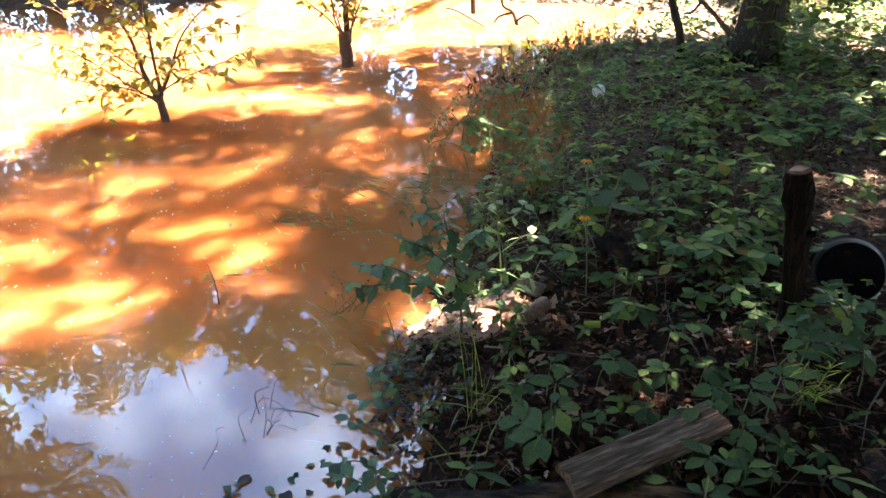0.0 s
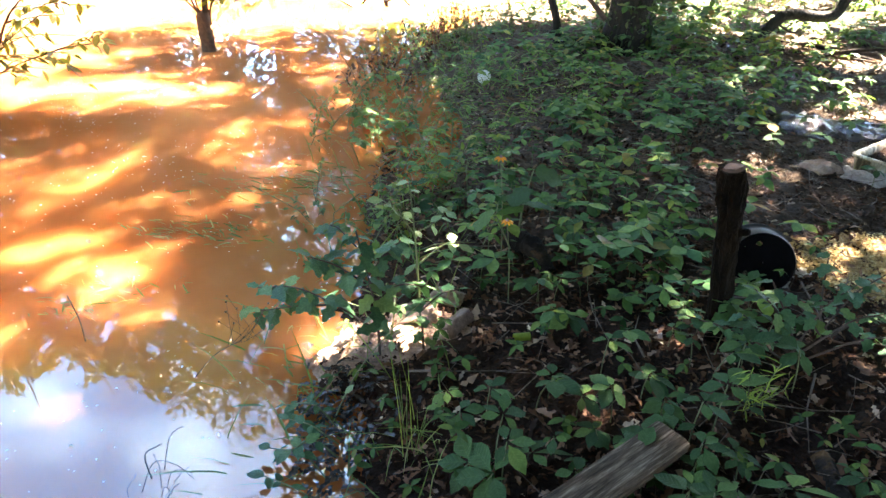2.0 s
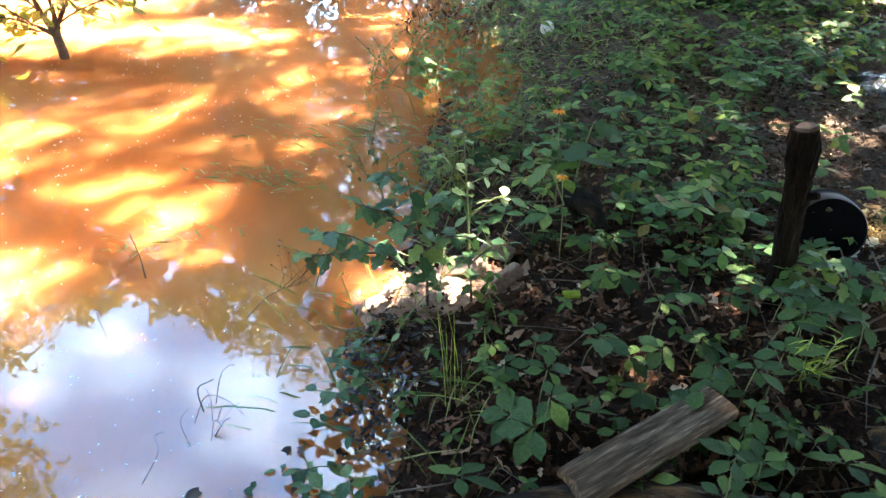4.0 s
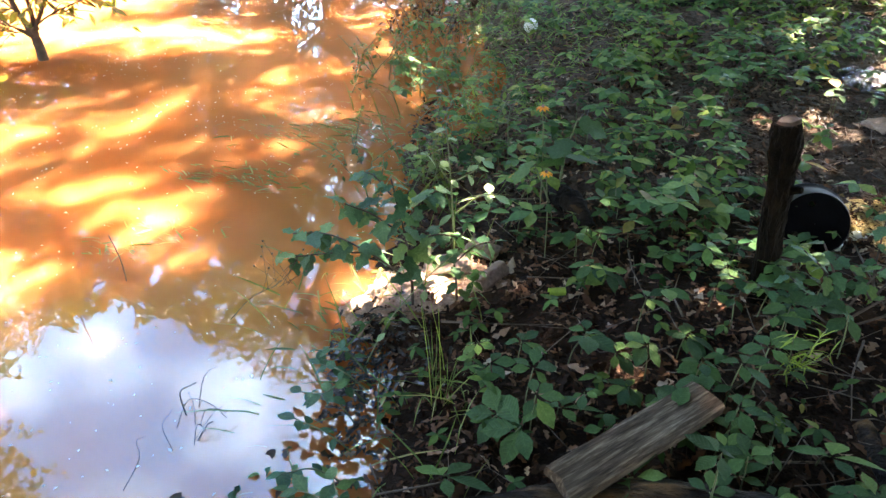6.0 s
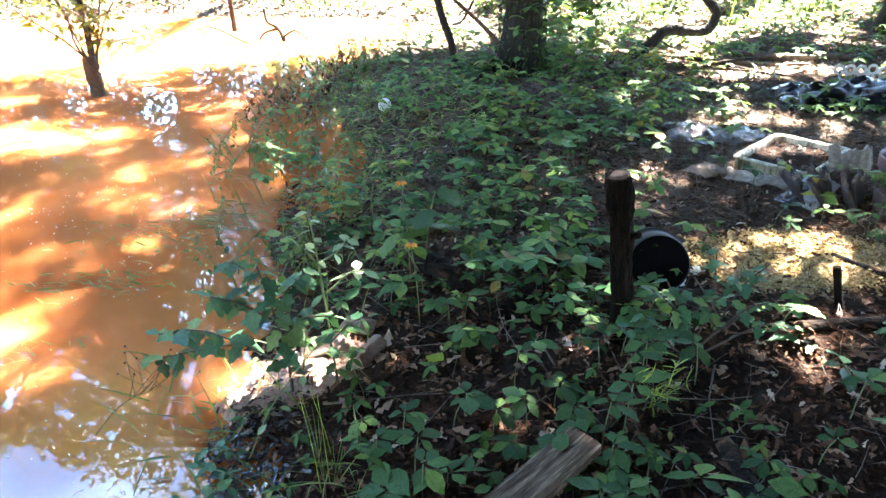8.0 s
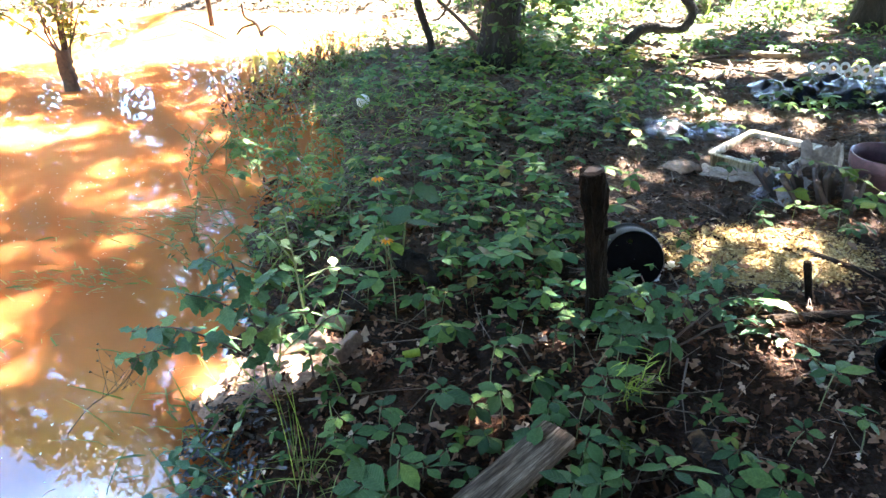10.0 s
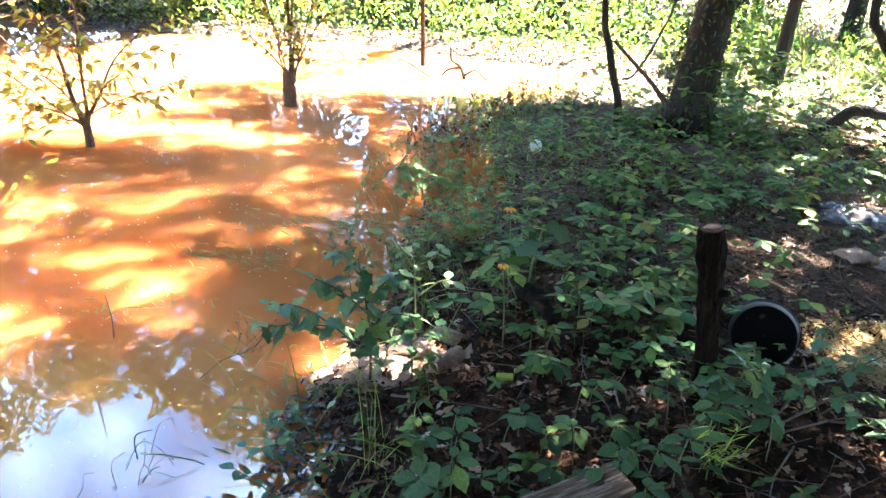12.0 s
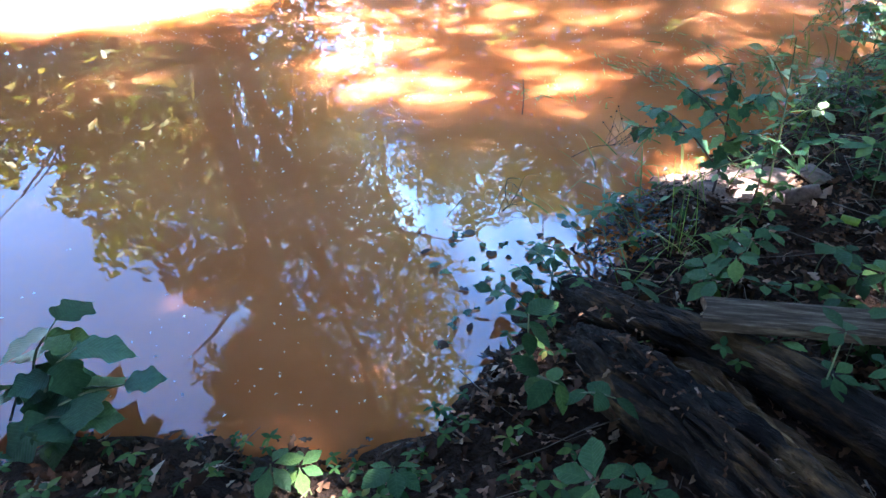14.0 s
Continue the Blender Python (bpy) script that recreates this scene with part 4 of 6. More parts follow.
def make_mauve_pot():
    e = thing("plant_pot", "large dusty mauve plastic flower pot standing upright", "plant pot", m=pose(*on_ground(2.47, 3.02, -0.015), 1, -1) @ Matrix.Scale(.84, 4))
    obj("wall", smooth(fast_mesh("wall", *lathe([(0.0, 0.004), (0.135, 0.0), (0.15, 0.02), (0.180, 0.21), (0.181, 0.215)]))), MAUVE, e)
    obj("rim", smooth(fast_mesh("rim", *lathe([(0.181, 0.21), (0.196, 0.215), (0.198, 0.225), (0.203, 0.285), (0.200, 0.292), (0.192, 0.290), (0.188, 0.22), (0.165, 0.06), (0.0, 0.05)]))), MAUVE, e, None, "thick rolled rim")
    obj("soil", smooth(fast_mesh("soil", *lathe([(0.0, 0.19), (0.09, 0.185), (0.18, 0.18)]))), SOIL, e, None, "dark potting soil")


make_mauve_pot()


def rounded_box_ring(sx, sy, r, n=5):
    pts = []
    for cx, cy, a0 in ((sx, sy, 0), (-sx, sy, 90), (-sx, -sy, 180), (sx, -sy, 270)):
        for k in range(n + 1):
            a = radians(a0 + 90 * k / n)
            pts.append((cx - math.copysign(r, cx) + r * math.cos(a), cy - math.copysign(r, cy) + r * math.sin(a)))
    return pts


def make_tray():
    e = thing("planter_tray", "stained cream plastic planter tray filled with dark soil", "planter", m=pose(2.125, 3.52, float(ground_z(2.12, 3.5)) - 0.005, 0, 0, 40))
    sx, sy = 0.275, 0.205
    rings = [(sx - .02, sy - .02, 0.0), (sx - .008, sy - .008, 0.01), (sx, sy, 0.082), (sx + .008, sy + .008, 0.084), (sx + .009, sy + .009, 0.097), (sx - .014, sy - .014, 0.098), (sx - .02, sy - .02, 0.085), (sx - .028, sy - .028, 0.02)]
    v, t = [], []
    for a, b, z in rings:
        v += [(x, y, z) for x, y in rounded_box_ring(a, b, 0.035)]
    n = len(v) // len(rings)
    for i in range(len(rings) - 1):
        for s in range(n):
            p, q = i * n + s, i * n + (s + 1) % n
            t += [(p, q, q + n), (p, q + n, p + n)]
    obj("box", fast_mesh("box", np.array(v), np.array(t)), TRAYMAT, e)
    g = np.random.default_rng(3)
    X, Y = np.meshgrid(np.linspace(-sx + .022, sx - .022, 26), np.linspace(-sy + .022, sy - .022, 18))
    Z = 0.062 + 0.008 * wavy(X, Y, 30) + 0.003 * g.normal(size=X.shape)
    obj("soil", smooth(grid_mesh("soil", X, Y, Z)), SOIL, e, None, "dark soil with leaf scraps")
    k = 90
    p = np.stack([g.uniform(-sx + .04, sx - .04, k), g.uniform(-sy + .04, sy - .04, k), np.full(k, 0.075)], -1)
    obj("leaf_mulch", fast_mesh("leaf_mulch", *sown(DEAD[3], p, g.uniform(0, 6.3, k), g.normal(0, .3, k), g.normal(0, .5, k), g.uniform(.02, .05, k))), FARLITTER, e)["kind"] = "stuff"


def grid_mesh(name, X, Y, Z):
    h, w = X.shape
    v = np.stack([X, Y, Z], -1).reshape(-1, 3)
    i, j = np.meshgrid(np.arange(w - 1), np.arange(h - 1))
    a = (j * w + i).ravel()
    return fast_mesh(name, v, np.concatenate([np.stack([a, a + 1, a + 1 + w], -1), np.stack([a, a + 1 + w, a + w], -1)]))


make_tray()


def crumpled(name, cx, cy, sx, sy, rot, lift, ridge, mat, label, category, seed, res=34, ragged=0.06, freq=1.0):
    """A thin sheet lying in folds on the ground."""
    g = np.random.default_rng(seed)
    U, V = np.meshgrid(np.linspace(-1, 1, res), np.linspace(-1, 1, res))
    edge = 1 + ragged * wavy(U, V, 3.1, seed)
    x, y = U * sx * edge, V * sy * (1 + ragged * wavy(V, U, 3.7, seed + 1))
    c, s = math.cos(radians(rot)), math.sin(radians(rot))
    X, Y = cx + c * x - s * y, cy + s * x + c * y
    fold = np.zeros_like(U)
    for k in range(9):
        a, f, o = g.uniform(0, math.pi), g.uniform(4, 13) * freq / max(sx, sy) * .35, g.uniform(0, 6.3)
        q = (x * math.cos(a) + y * math.sin(a)) * f * 2 + o
        fold += (1 - np.abs(np.sin(q))) ** 2 / 9 * g.uniform(.5, 1.5)
    env = np.clip(1 - np.maximum(np.abs(U), np.abs(V)) ** 4, 0, 1)
    Z = ground_z(X, Y) + 0.012 + ridge * fold * 2.0 + lift * env * (0.6 + 0.4 * wavy(x, y, 5, seed))
    o = obj(name, smooth(grid_mesh(name, X, Y, Z)), mat)
    m = o.modifiers.new("thickness", "SOLIDIFY")
    m.thickness = 0.002
    return tagged(o, label, category)




def film_heap(cx, cy, sx, sy, rot, rise, crease, mat, label, seed):
    """Thin plastic film thrown down in a heap: a low mound with sharp creases running down its front."""
    g = np.random.default_rng(seed)
    n, m, k = 15, 8, 5
    ci, cj = np.linspace(0, n - 1, (n - 1) * k + 1), np.linspace(0, m - 1, (m - 1) * k + 1)

    def facets(a):
        """Coarse values drawn out into flat facets with sharp edges."""
        rows = np.stack([np.interp(ci, np.arange(n), r) for r in a])
        return np.stack([np.interp(cj, np.arange(m), c) for c in rows.T]).T

    U, V = np.meshgrid(np.linspace(-1, 1, n), np.linspace(-1, 1, m))
    env = np.clip(1 - np.maximum(np.abs(U), np.abs(V)) ** 3, 0, 1) ** .6
    H = facets(env * (rise + crease * g.random(U.shape)))
    x = facets(sx * (U + .5 / n * g.normal(size=U.shape)))
    y = facets(sy * (V + .5 / m * g.normal(size=U.shape)))
    c, s = math.cos(radians(rot)), math.sin(radians(rot))
    X, Y = cx + c * x - s * y, cy + s * x + c * y
    Z = ground_z(X, Y) + .012 + H + .06 * crease * wavy(X, Y, 37, seed)
    o = obj("plastic_sheet", grid_mesh("plastic_sheet", X, Y, Z), mat)
    o.modifiers.new("thickness", "SOLIDIFY").thickness = 0.002
    tagged(o, label, "plastic sheet")


film_heap(3.28, 4.72, .56, .32, -12, .05, .11, BAGMAT, "crumpled shiny black plastic sheet heaped on the ground", 2)
film_heap(1.93, 4.12, .33, .19, -10, .002, .05, FILM, "crumpled milky clear plastic sheet lying on the ground", 5)
crumpled("cardboard_sheet", 1.86, 3.32, .17, .09, -28, .015, .025, PAPER, "pale flattened cardboard sheet in front of the tray", "cardboard", 3, 18)
crumpled("cardboard_sheet", 1.62, 3.46, .08, .10, 20, .035, .02, CARD, "curled brown cardboard scrap on bare soil", "cardboard", 4, 16)


def ground_skin(name, cx, cy, sx, sy, rot, rise, mat, label, category):
    """A low skin of loose material whose rim runs out under the soil."""
    U, V = np.meshgrid(np.linspace(-1.15, 1.15, 80), np.linspace(-1.15, 1.15, 60))
    x, y = U * sx, V * sy
    c, s = math.cos(rot), math.sin(rot)
    X, Y = cx + c * x - s * y, cy + s * x + c * y
    r = np.hypot(U, V) + .22 * wavy(X, Y, 17) + .10 * wavy(X, Y, 41, 1)
    Z = ground_z(X, Y) + rise * (1 - r ** 2) + .003 * wavy(X, Y, 60, 2) + .002 * wavy(X, Y, 140, 3)
    tagged(obj(name, smooth(grid_mesh(name, X, Y, Z)), mat), label, category)


ground_skin("silt_patch", -.42, 1.95, .30, .15, .42, .010, CLAY, "pale pinkish silt drying beside the muddy water", "mud")
ground_skin("sawdust_patch", 1.56, 2.49, .40, .27, -.25, .012, SAWDUST, "golden sawdust trodden into the path", "sawdust")


def bent_card(w, d, curl, fold, mat, label, m, seed):
    """A stiff piece of sodden board, curled across and folded along its middle, with worn edges."""
    g = np.random.default_rng(seed)
    U, V = np.meshgrid(np.linspace(-1, 1, 17), np.linspace(-1, 1, 13))
    x = U * w * (1 + .07 * wavy(U, V, 2.6, seed) * np.abs(U) + .02 * g.normal(size=U.shape) * (np.abs(U) > .95))
    y = V * d * (1 + .09 * wavy(V, U, 3.1, seed + 2) * np.abs(V) + .03 * g.normal(size=U.shape) * (np.abs(V) > .95))
    z = curl * (1 - U ** 2) - fold * np.abs(V) ** 1.3 + .004 * wavy(U, V, 4, seed)
    o = obj("cardboard_sheet", smooth(grid_mesh("cardboard_sheet", x, y, z)), mat, None, m)
    o.modifiers.new("thickness", "SOLIDIFY").thickness = 0.005
    return tagged(o, label, "cardboard")


bent_card(.085, .050, .014, .012, PINKCARD, "pinkish mud-stained cardboard slab lying on pale silt", pose(*on_ground(-.335, 2.065, .030), 9, -4, 12), 15)
bent_card(.062, .034, .006, .030, PINKCARD, "folded tan cardboard piece leaning in the leaf litter", pose(*on_ground(-.165, 1.995, .045), 16, -14, 48), 7)
bent_card(.065, .045, .007, .010, CARD, "brown soaked cardboard curling among creeper leaves", pose(*on_ground(-.215, 2.18, .018), 6, 3, -18), 6)
bent_card(.05, .03, .008, .008, PINKCARD, "small torn cardboard scrap half buried in silt", pose(*on_ground(-.43, 1.975, .018), 4, 3, 66), 21)
crumpled("plastic_scrap", 1.14, 2.42, .05, .03, 10, .0, .01, WHITEPL, "torn white plastic scrap beside the black pot", "scrap", 8, 10, .3)
crumpled("plastic_scrap", 1.06, 2.32, .03, .02, 60, .0, .01, WHITEPL, "torn white plastic scrap beside the black pot", "scrap", 9, 8, .3)


def torn_sheet(name, w, h, bow, seed, mat, parent, m, label="", teeth=0.16, pleat=0.0, thick=0.006):
    """A thin board of width 2w and height h, bowed or pleated, with a torn upper edge."""
    n = 31
    U, V = np.meshgrid(np.linspace(-1, 1, n), np.linspace(0, 1, 11))
    g = np.random.default_rng(seed)
    edge = 1 - teeth * np.interp(np.arange(n), np.arange(0, n + 3, 3), g.random(n // 3 + 2)[:len(np.arange(0, n + 3, 3))]) - .04 * g.random(n)
    depth = bow * U * U + pleat * np.abs(((U * 4.5 + .3 * V) % 2) - 1) * (.35 + .65 * V) + .35 * w * .15 * wavy(U, V, 2, seed)
    o = obj(name, grid_mesh(name, U * w * (1 + .10 * V * (pleat > 0)), depth, V * h * edge[None, :] ** V), mat, parent, m, label)
    o.modifiers.new("thickness", "SOLIDIFY").thickness = thick
    return o


def make_paper_bundle():
    """Sodden boxes folded flat: a pale coated lid in front, dark layers standing behind it, a pleated flap torn upright."""
    z = float(ground_z(2.08, 3.05)) - .01
    e = thing("cardboard_bundle", "collapsed sodden cardboard boxes with torn dark layers and a pale lid", "cardboard", m=pose(2.08, 3.05, z))
    torn_sheet("coated_lid", .035, .20, .006, 80, FILM, e, pose(-.26, -.02, .03, -72, 0, -66), "worn whitish lid edge leaning on the bundle", .05)
    torn_sheet("side_panel", .085, .21, .02, 85, GREYCARD, e, pose(-.17, -.03, .02, -58, 4, -62), "grey-brown coated panel", .12, 0, .012)
    # Dark and mid card alternate to paint shaded and lit faces.
    for k in range(7):
        a, lean = -.08 + .052 * k, -46 + 8 * k
        p = torn_sheet("layer", .115, .23 - .018 * (k % 2) - .008 * k, .020 * (-1) ** k, 60 + k, (DARKCARD, MIDCARD)[k % 2], e, pose(.83 * a + .02, -.56 * a - .03, .0, lean, 8 * (-1) ** k, 50 + 14 * (k % 2)), "", .2, 0, .020)
        torn_sheet("torn_rim", .06, .03, .01 * (-1) ** k, 70 + k, MIDCARD if k % 2 else CARD, p, pose(-.02, -.004, .15, 5, 0, 0), "paler torn rim of the layer", .5)
    torn_sheet("flap", .125, .17, .05, 81, PAPER, e, pose(.25, .20, .075, -24, 14, 2), "pale crumpled flap torn upright", .55, .012)


make_paper_bundle()


def make_scallop_border():
    e = thing("lawn_edging", "white plastic lawn edging with rows of pierced loops", "edging")
    a, b, n = Vector((3.45, 5.34, 0)), Vector((4.5, 4.86, 0)), 15
    d = (b - a) / n
    ang = math.degrees(math.atan2(d.y, d.x))
    bm = bmesh.new()
    ring = [(math.cos(q), math.sin(q)) for q in np.linspace(0, 2 * math.pi, 17)[:-1]]
    for rr, zz in ((1, -1), (1, 1), (.55, 1), (.55, -1)):
        for c, s in ring:
            bm.verts.new((0.046 * rr * c, 0.004 * zz, 0.058 * rr * s))
    bm.verts.ensure_lookup_table()
    for k in range(4):
        for s in range(16):
            p, q, w = k * 16, ((k + 1) % 4) * 16, (s + 1) % 16
            bm.faces.new([bm.verts[i] for i in (p + s, p + w, q + w, q + s)])
    me = bpy.data.meshes.new("loop")
    bm.to_mesh(me)
    bm.free()
    for k in range(n + 1):
        q = a + d * k
        z = float(ground_z(q.x, q.y))
        obj("loop", me, WHITEPL, e, pose(q.x, q.y, z + 0.080, 0, 0, ang) @ Matrix.Diagonal((.85, 1, .75, 1)))
        if k < n:
            obj("loop", me, WHITEPL, e, pose(q.x + d.x / 2, q.y + d.y / 2 + .004, z + 0.028, 0, 0, ang) @ Matrix.Diagonal((.75, 1, .6, 1)))


make_scallop_border()


def make_plank():
    bm = bmesh.new()
    bmesh.ops.create_cube(bm, size=1)
    for v in bm.verts:
        v.co = Vector((v.co.x * .52, v.co.y * .105, v.co.z * .034))
    bmesh.ops.subdivide_edges(bm, edges=bm.edges[:], cuts=5, use_grid_fill=True)
    for v in bm.verts:
        end = max(0.0, -v.co.x - .21) / .05
        v.co.x += end * (.012 * math.sin(v.co.y * 30 + 1) + .006 * noise.noise(v.co * 40))
        v.co += Vector(noise.noise_vector(v.co * 14)) * 0.0022
        if v.co.z > 0:
            v.co.z -= .006 * max(0, abs(v.co.y) - .04) / .012
    o = part("plank", bm, PLANK, None)
    o.matrix_basis = Matrix.Translation((0.256, 1.208, 0.200)) @ pose(0, 0, 0, 2, 2, 43)
    tagged(o, "weathered grey plank with a broken end resting on logs", "plank")


make_plank()


def make_logs():
    e = thing("log", "dark wet log lying along the bank edge", "log", "rotting logs")
    line = bent([(-.40, 1.02, .02), (-.25, .99, .06), (-.08, 1.0, .09), (.12, 1.05, .10), (.35, 1.07, .11), (.62, 1.04, .11), (.95, 1.02, .11)], 8)
    obj("trunk", smooth(fast_mesh("trunk", *rugged(line, (.04, .055, .06, .072, .078, .08), 44, 120, .24, 31))), ROT, e)
    e = thing("log", "crumbling rotten log with peeling bark and orange decay", "log", "rotting logs")
    line = bent([(-.22, .87, .01), (-.10, .84, .05), (.08, .80, .075), (.3, .78, .085), (.55, .74, .09), (.9, .66, .09)], 8)
    obj("trunk", fast_mesh("trunk", *rugged(line, (.04, .08, .098, .108, .115), 64, 150, .38, 32, 14)), ROT, e)
    core = thing("log", "split rotten log core weathered orange-brown between darker logs", "log", "rotting logs")
    line = bent([(.03, .965, .03), (.16, .945, .075), (.32, .885, .085), (.50, .845, .085), (.75, .80, .08)], 8)
    obj("trunk", fast_mesh("trunk", *rugged(line, (.025, .048, .055, .055), 56, 130, .45, 37, 16)), RUSTROT, core)
    for k in range(16):
        u, q = -.1 + .045 * k, (k * 0.618 % 1 - .5) * .13
        x0, y0 = u, .82 - .15 * (u + .1) + q
        zt = .165 + .02 * (1 - abs(q) / .07) - .01 * (k % 3)
        tube_obj("bark_strip", [(x0, y0, zt - .01), (x0 + .06, y0 - .012, zt + .012), (x0 + .14 + .02 * (k % 4), y0 - .03, zt)], (.004, .011, .003), ROT, e, 5, .3, 40 + k, n=5)
    e = thing("stump", "small dark rotten stump among creepers", "stump")
    tube_obj("wood", [(.0, 2.6, 0.06), (.05, 2.56, .11), (.11, 2.48, .13), (.18, 2.36, .08)], (.03, .045, .045, .03), ROT, e, 10, .14, 33)
    e = thing("curled_leaf", "bright green rolled leaf lying on the litter", "leaf", m=pose(.06, 1.88, float(ground_z(.06, 1.88)) + .05, 0, 0, 14))
    U, V = np.meshgrid(np.linspace(-1, 1, 9), np.linspace(-1, 1, 9))
    obj("blade", smooth(grid_mesh("blade", U * .028, .014 * np.sin(V * 2.2), .014 * np.cos(V * 2.2))), SPRIG, e)
    e = thing("stick", "short broken stick standing in the ground", "stick")
    tube_obj("wood", [(1.60, 2.10, .05), (1.575, 2.10, .14), (1.545, 2.11, .27)], (.015, .013, .014), POSTBARK, e, 9, .08, 34)
    for k, (pts, r) in enumerate([([(2.35, 6.5, .2), (2.7, 6.0, .2), (3.05, 5.5, .2)], .016), ([(2.5, 6.25, .22), (2.95, 5.9, .22), (3.4, 5.7, .24)], .022),
                                  ([(2.3, 6.1, .2), (2.8, 5.75, .22), (3.25, 5.35, .2)], .013), ([(3.0, 6.3, .22), (3.5, 5.95, .24), (4.1, 5.9, .24)], .026),
                                  ([(2.2, 5.6, .2), (2.7, 5.85, .26), (3.2, 6.0, .25)], .018), ([(2.6, 5.3, .2), (2.9, 5.6, .23), (3.0, 6.0, .25)], .014)]):
        e = thing("fallen_branch", "bleached fallen branch lying on the leaf litter", "branch", "fallen branches")
        tube_obj("wood", [(x, y, float(ground_z(x, y)) + r * .8 + (z - .2) * .8) for x, y, z in pts], (r, r * .8, r * .5), DRYTWIG if k % 2 else ROT, e, 8, .1, 50 + k)
    for k, pts in enumerate([[(.86, 1.42), (.87, 1.2), (.93, 1.0)], [(1.35, 1.95), (1.7, 1.98), (2.1, 1.85)], [(1.75, 2.45), (2.0, 2.15), (2.3, 2.0)], [(.55, 1.5), (.62, 1.62), (.66, 1.78)], [(1.4, 2.75), (1.5, 2.82), (1.58, 2.86)]]):
        e = thing("fallen_branch", "dark fallen branch half sunk in leaf litter", "branch", "fallen branches")
        r = (.028, .022, .014, .012, .014)[k]
        tube_obj("wood", [on_ground(x, y, r * .7) for x, y in pts], (r, r * .8), ROT, e, 8, .08, 70 + k)


make_logs()


def make_ball():
    bm = bmesh.new()
    bmesh.ops.create_icosphere(bm, subdivisions=3, radius=0.05)
    for v in bm.verts:
        v.co *= 1 - .04 * abs(noise.noise(v.co * 30))
    o = part("ball", bm, WHITEPL, None)
    o.matrix_basis = pose(-.17, 4.95, .15)
    tagged(o, "small dull white ball caught in weeds", "ball")
    e = thing("plant_pot", "low black plastic pot half hidden by leaves", "plant pot", m=pose(*on_ground(1.62, 1.58, -.015), 4, -8))
    obj("wall", smooth(fast_mesh("wall", *lathe([(0.0, .004), (.085, 0), (.09, .01), (.105, .09), (.112, .09), (.112, .1), (.104, .1), (.088, .02), (0, .015)]))), BLACKPOT, e)


make_ball()


# ---- plants near the path ----
def leaf_obj_mesh(name, template, size):
    return fast_mesh(name, template[0] * size, template[1])


LEAF5 = [leaf_obj_mesh("leaflet", LEAFLET, s) for s in (0.094, 0.114, 0.078)]


def creeper(seed, height, spread):
    """One upright creeper leaf cluster: a thin stalk and five leaflets."""
    g = np.random.default_rng(seed)
    e = thing("creeper_plant", "five-leaved green creeper growing from the leaf litter", "creeper", "creepers on the bank")
    tx, ty = g.normal(size=2) * 0.025
    tube_obj("stalk", [(0, 0, -.02), (tx * .3, ty * .3, height * .5), (tx, ty, height)], (.0022, .0018), STEM, e, 5, n=4)
    tilt = g.normal(0, .14, 2)
    a0 = g.uniform(0, 6.3)
    for k in range(5):
        a = a0 + (k - 2) * radians(56) + g.normal() * .1
        s = spread * (1.0, .86, .62)[abs(k - 2)] * g.uniform(.9, 1.1)
        m = Matrix.Translation((tx, ty, height)) @ Euler((tilt[0], tilt[1], 0)).to_matrix().to_4x4() @ Matrix.Rotation(a, 4, "Z") @ Matrix.Rotation(g.normal(-.12, .12), 4, "X") @ Matrix.Rotation(g.normal(0, .15), 4, "Y") @ Matrix.Translation((0, .008, 0)) @ Matrix.Scale(s, 4)
        obj("leaf", LEAF5[k % 3], CREEPER, e, m)
    return e


NEAR_CREEPERS = [(0.14, 1.65), (0.1, 1.60), (-0.12, 1.44), (-0.05, 1.52), (0.15, 1.4), (-0.13, 1.28), (0.0, 1.29), (0.32, 1.55), (0.42, 1.65), (0.41, 1.36), (0.34, 1.42), (0.52, 1.46),
                 (0.49, 1.68), (0.35, 1.85), (0.12, 2.13), (0.7, 1.69), (0.89, 1.71), (0.73, 1.17), (0.44, 1.22), (0.92, 1.31), (1.09, 1.34), (1.63, 2.62), (1.94, 2.46),
                 (1.71, 2.74), (1.28, 1.51), (1.62, 1.78), (0.31, 1.75), (0.34, 2.41), (0.49, 2.35), (0.66, 2.48), (0.22, 1.57), (0.07, 1.38), (0.23, 1.28), (1.38, 1.65), (1.29, 1.32),
                 (1.64, 1.92), (0.36, 1.27), (-0.32, -0.06), (-0.24, 0.0), (-0.14, 0.17), (0.18, 0.42), (0.23, 0.58), (0.31, 0.50), (-0.07, 1.22), (-0.19, 1.13), (-0.02, 1.36), (0.50, 1.16),
                 (0.55, 1.12), (0.46, 1.20), (0.35, 1.42), (-0.19, 1.57), (0.60, 1.30), (0.66, 1.40), (0.58, 1.22), (0.80, 1.10), (0.95, 1.15), (1.85, 2.72), (2.0, 2.60), (2.15, 2.58), (2.27, 2.68), (2.08, 2.68), (0.78, 2.05), (0.62, 2.02), (0.86, 2.1),
                 (1.54, 3.54), (1.60, 3.62), (1.15, 3.23), (1.22, 3.15), (1.78, 3.23), (2.64, 4.56), (2.70, 4.62), (2.57, 4.84), (2.66, 4.90), (3.13, 4.50), (2.99, 4.05), (3.54, 4.52), (1.70, 2.83), (2.04, 2.58), (2.69, 4.44), (2.8, 4.5),
                 (0.60, 1.80), (0.68, 1.84), (0.76, 1.80), (0.55, 1.9), (0.64, 1.72), (0.82, 1.84), (0.47, 1.29), (0.50, 1.33), (0.36, 1.40), (0.42, 1.44)]


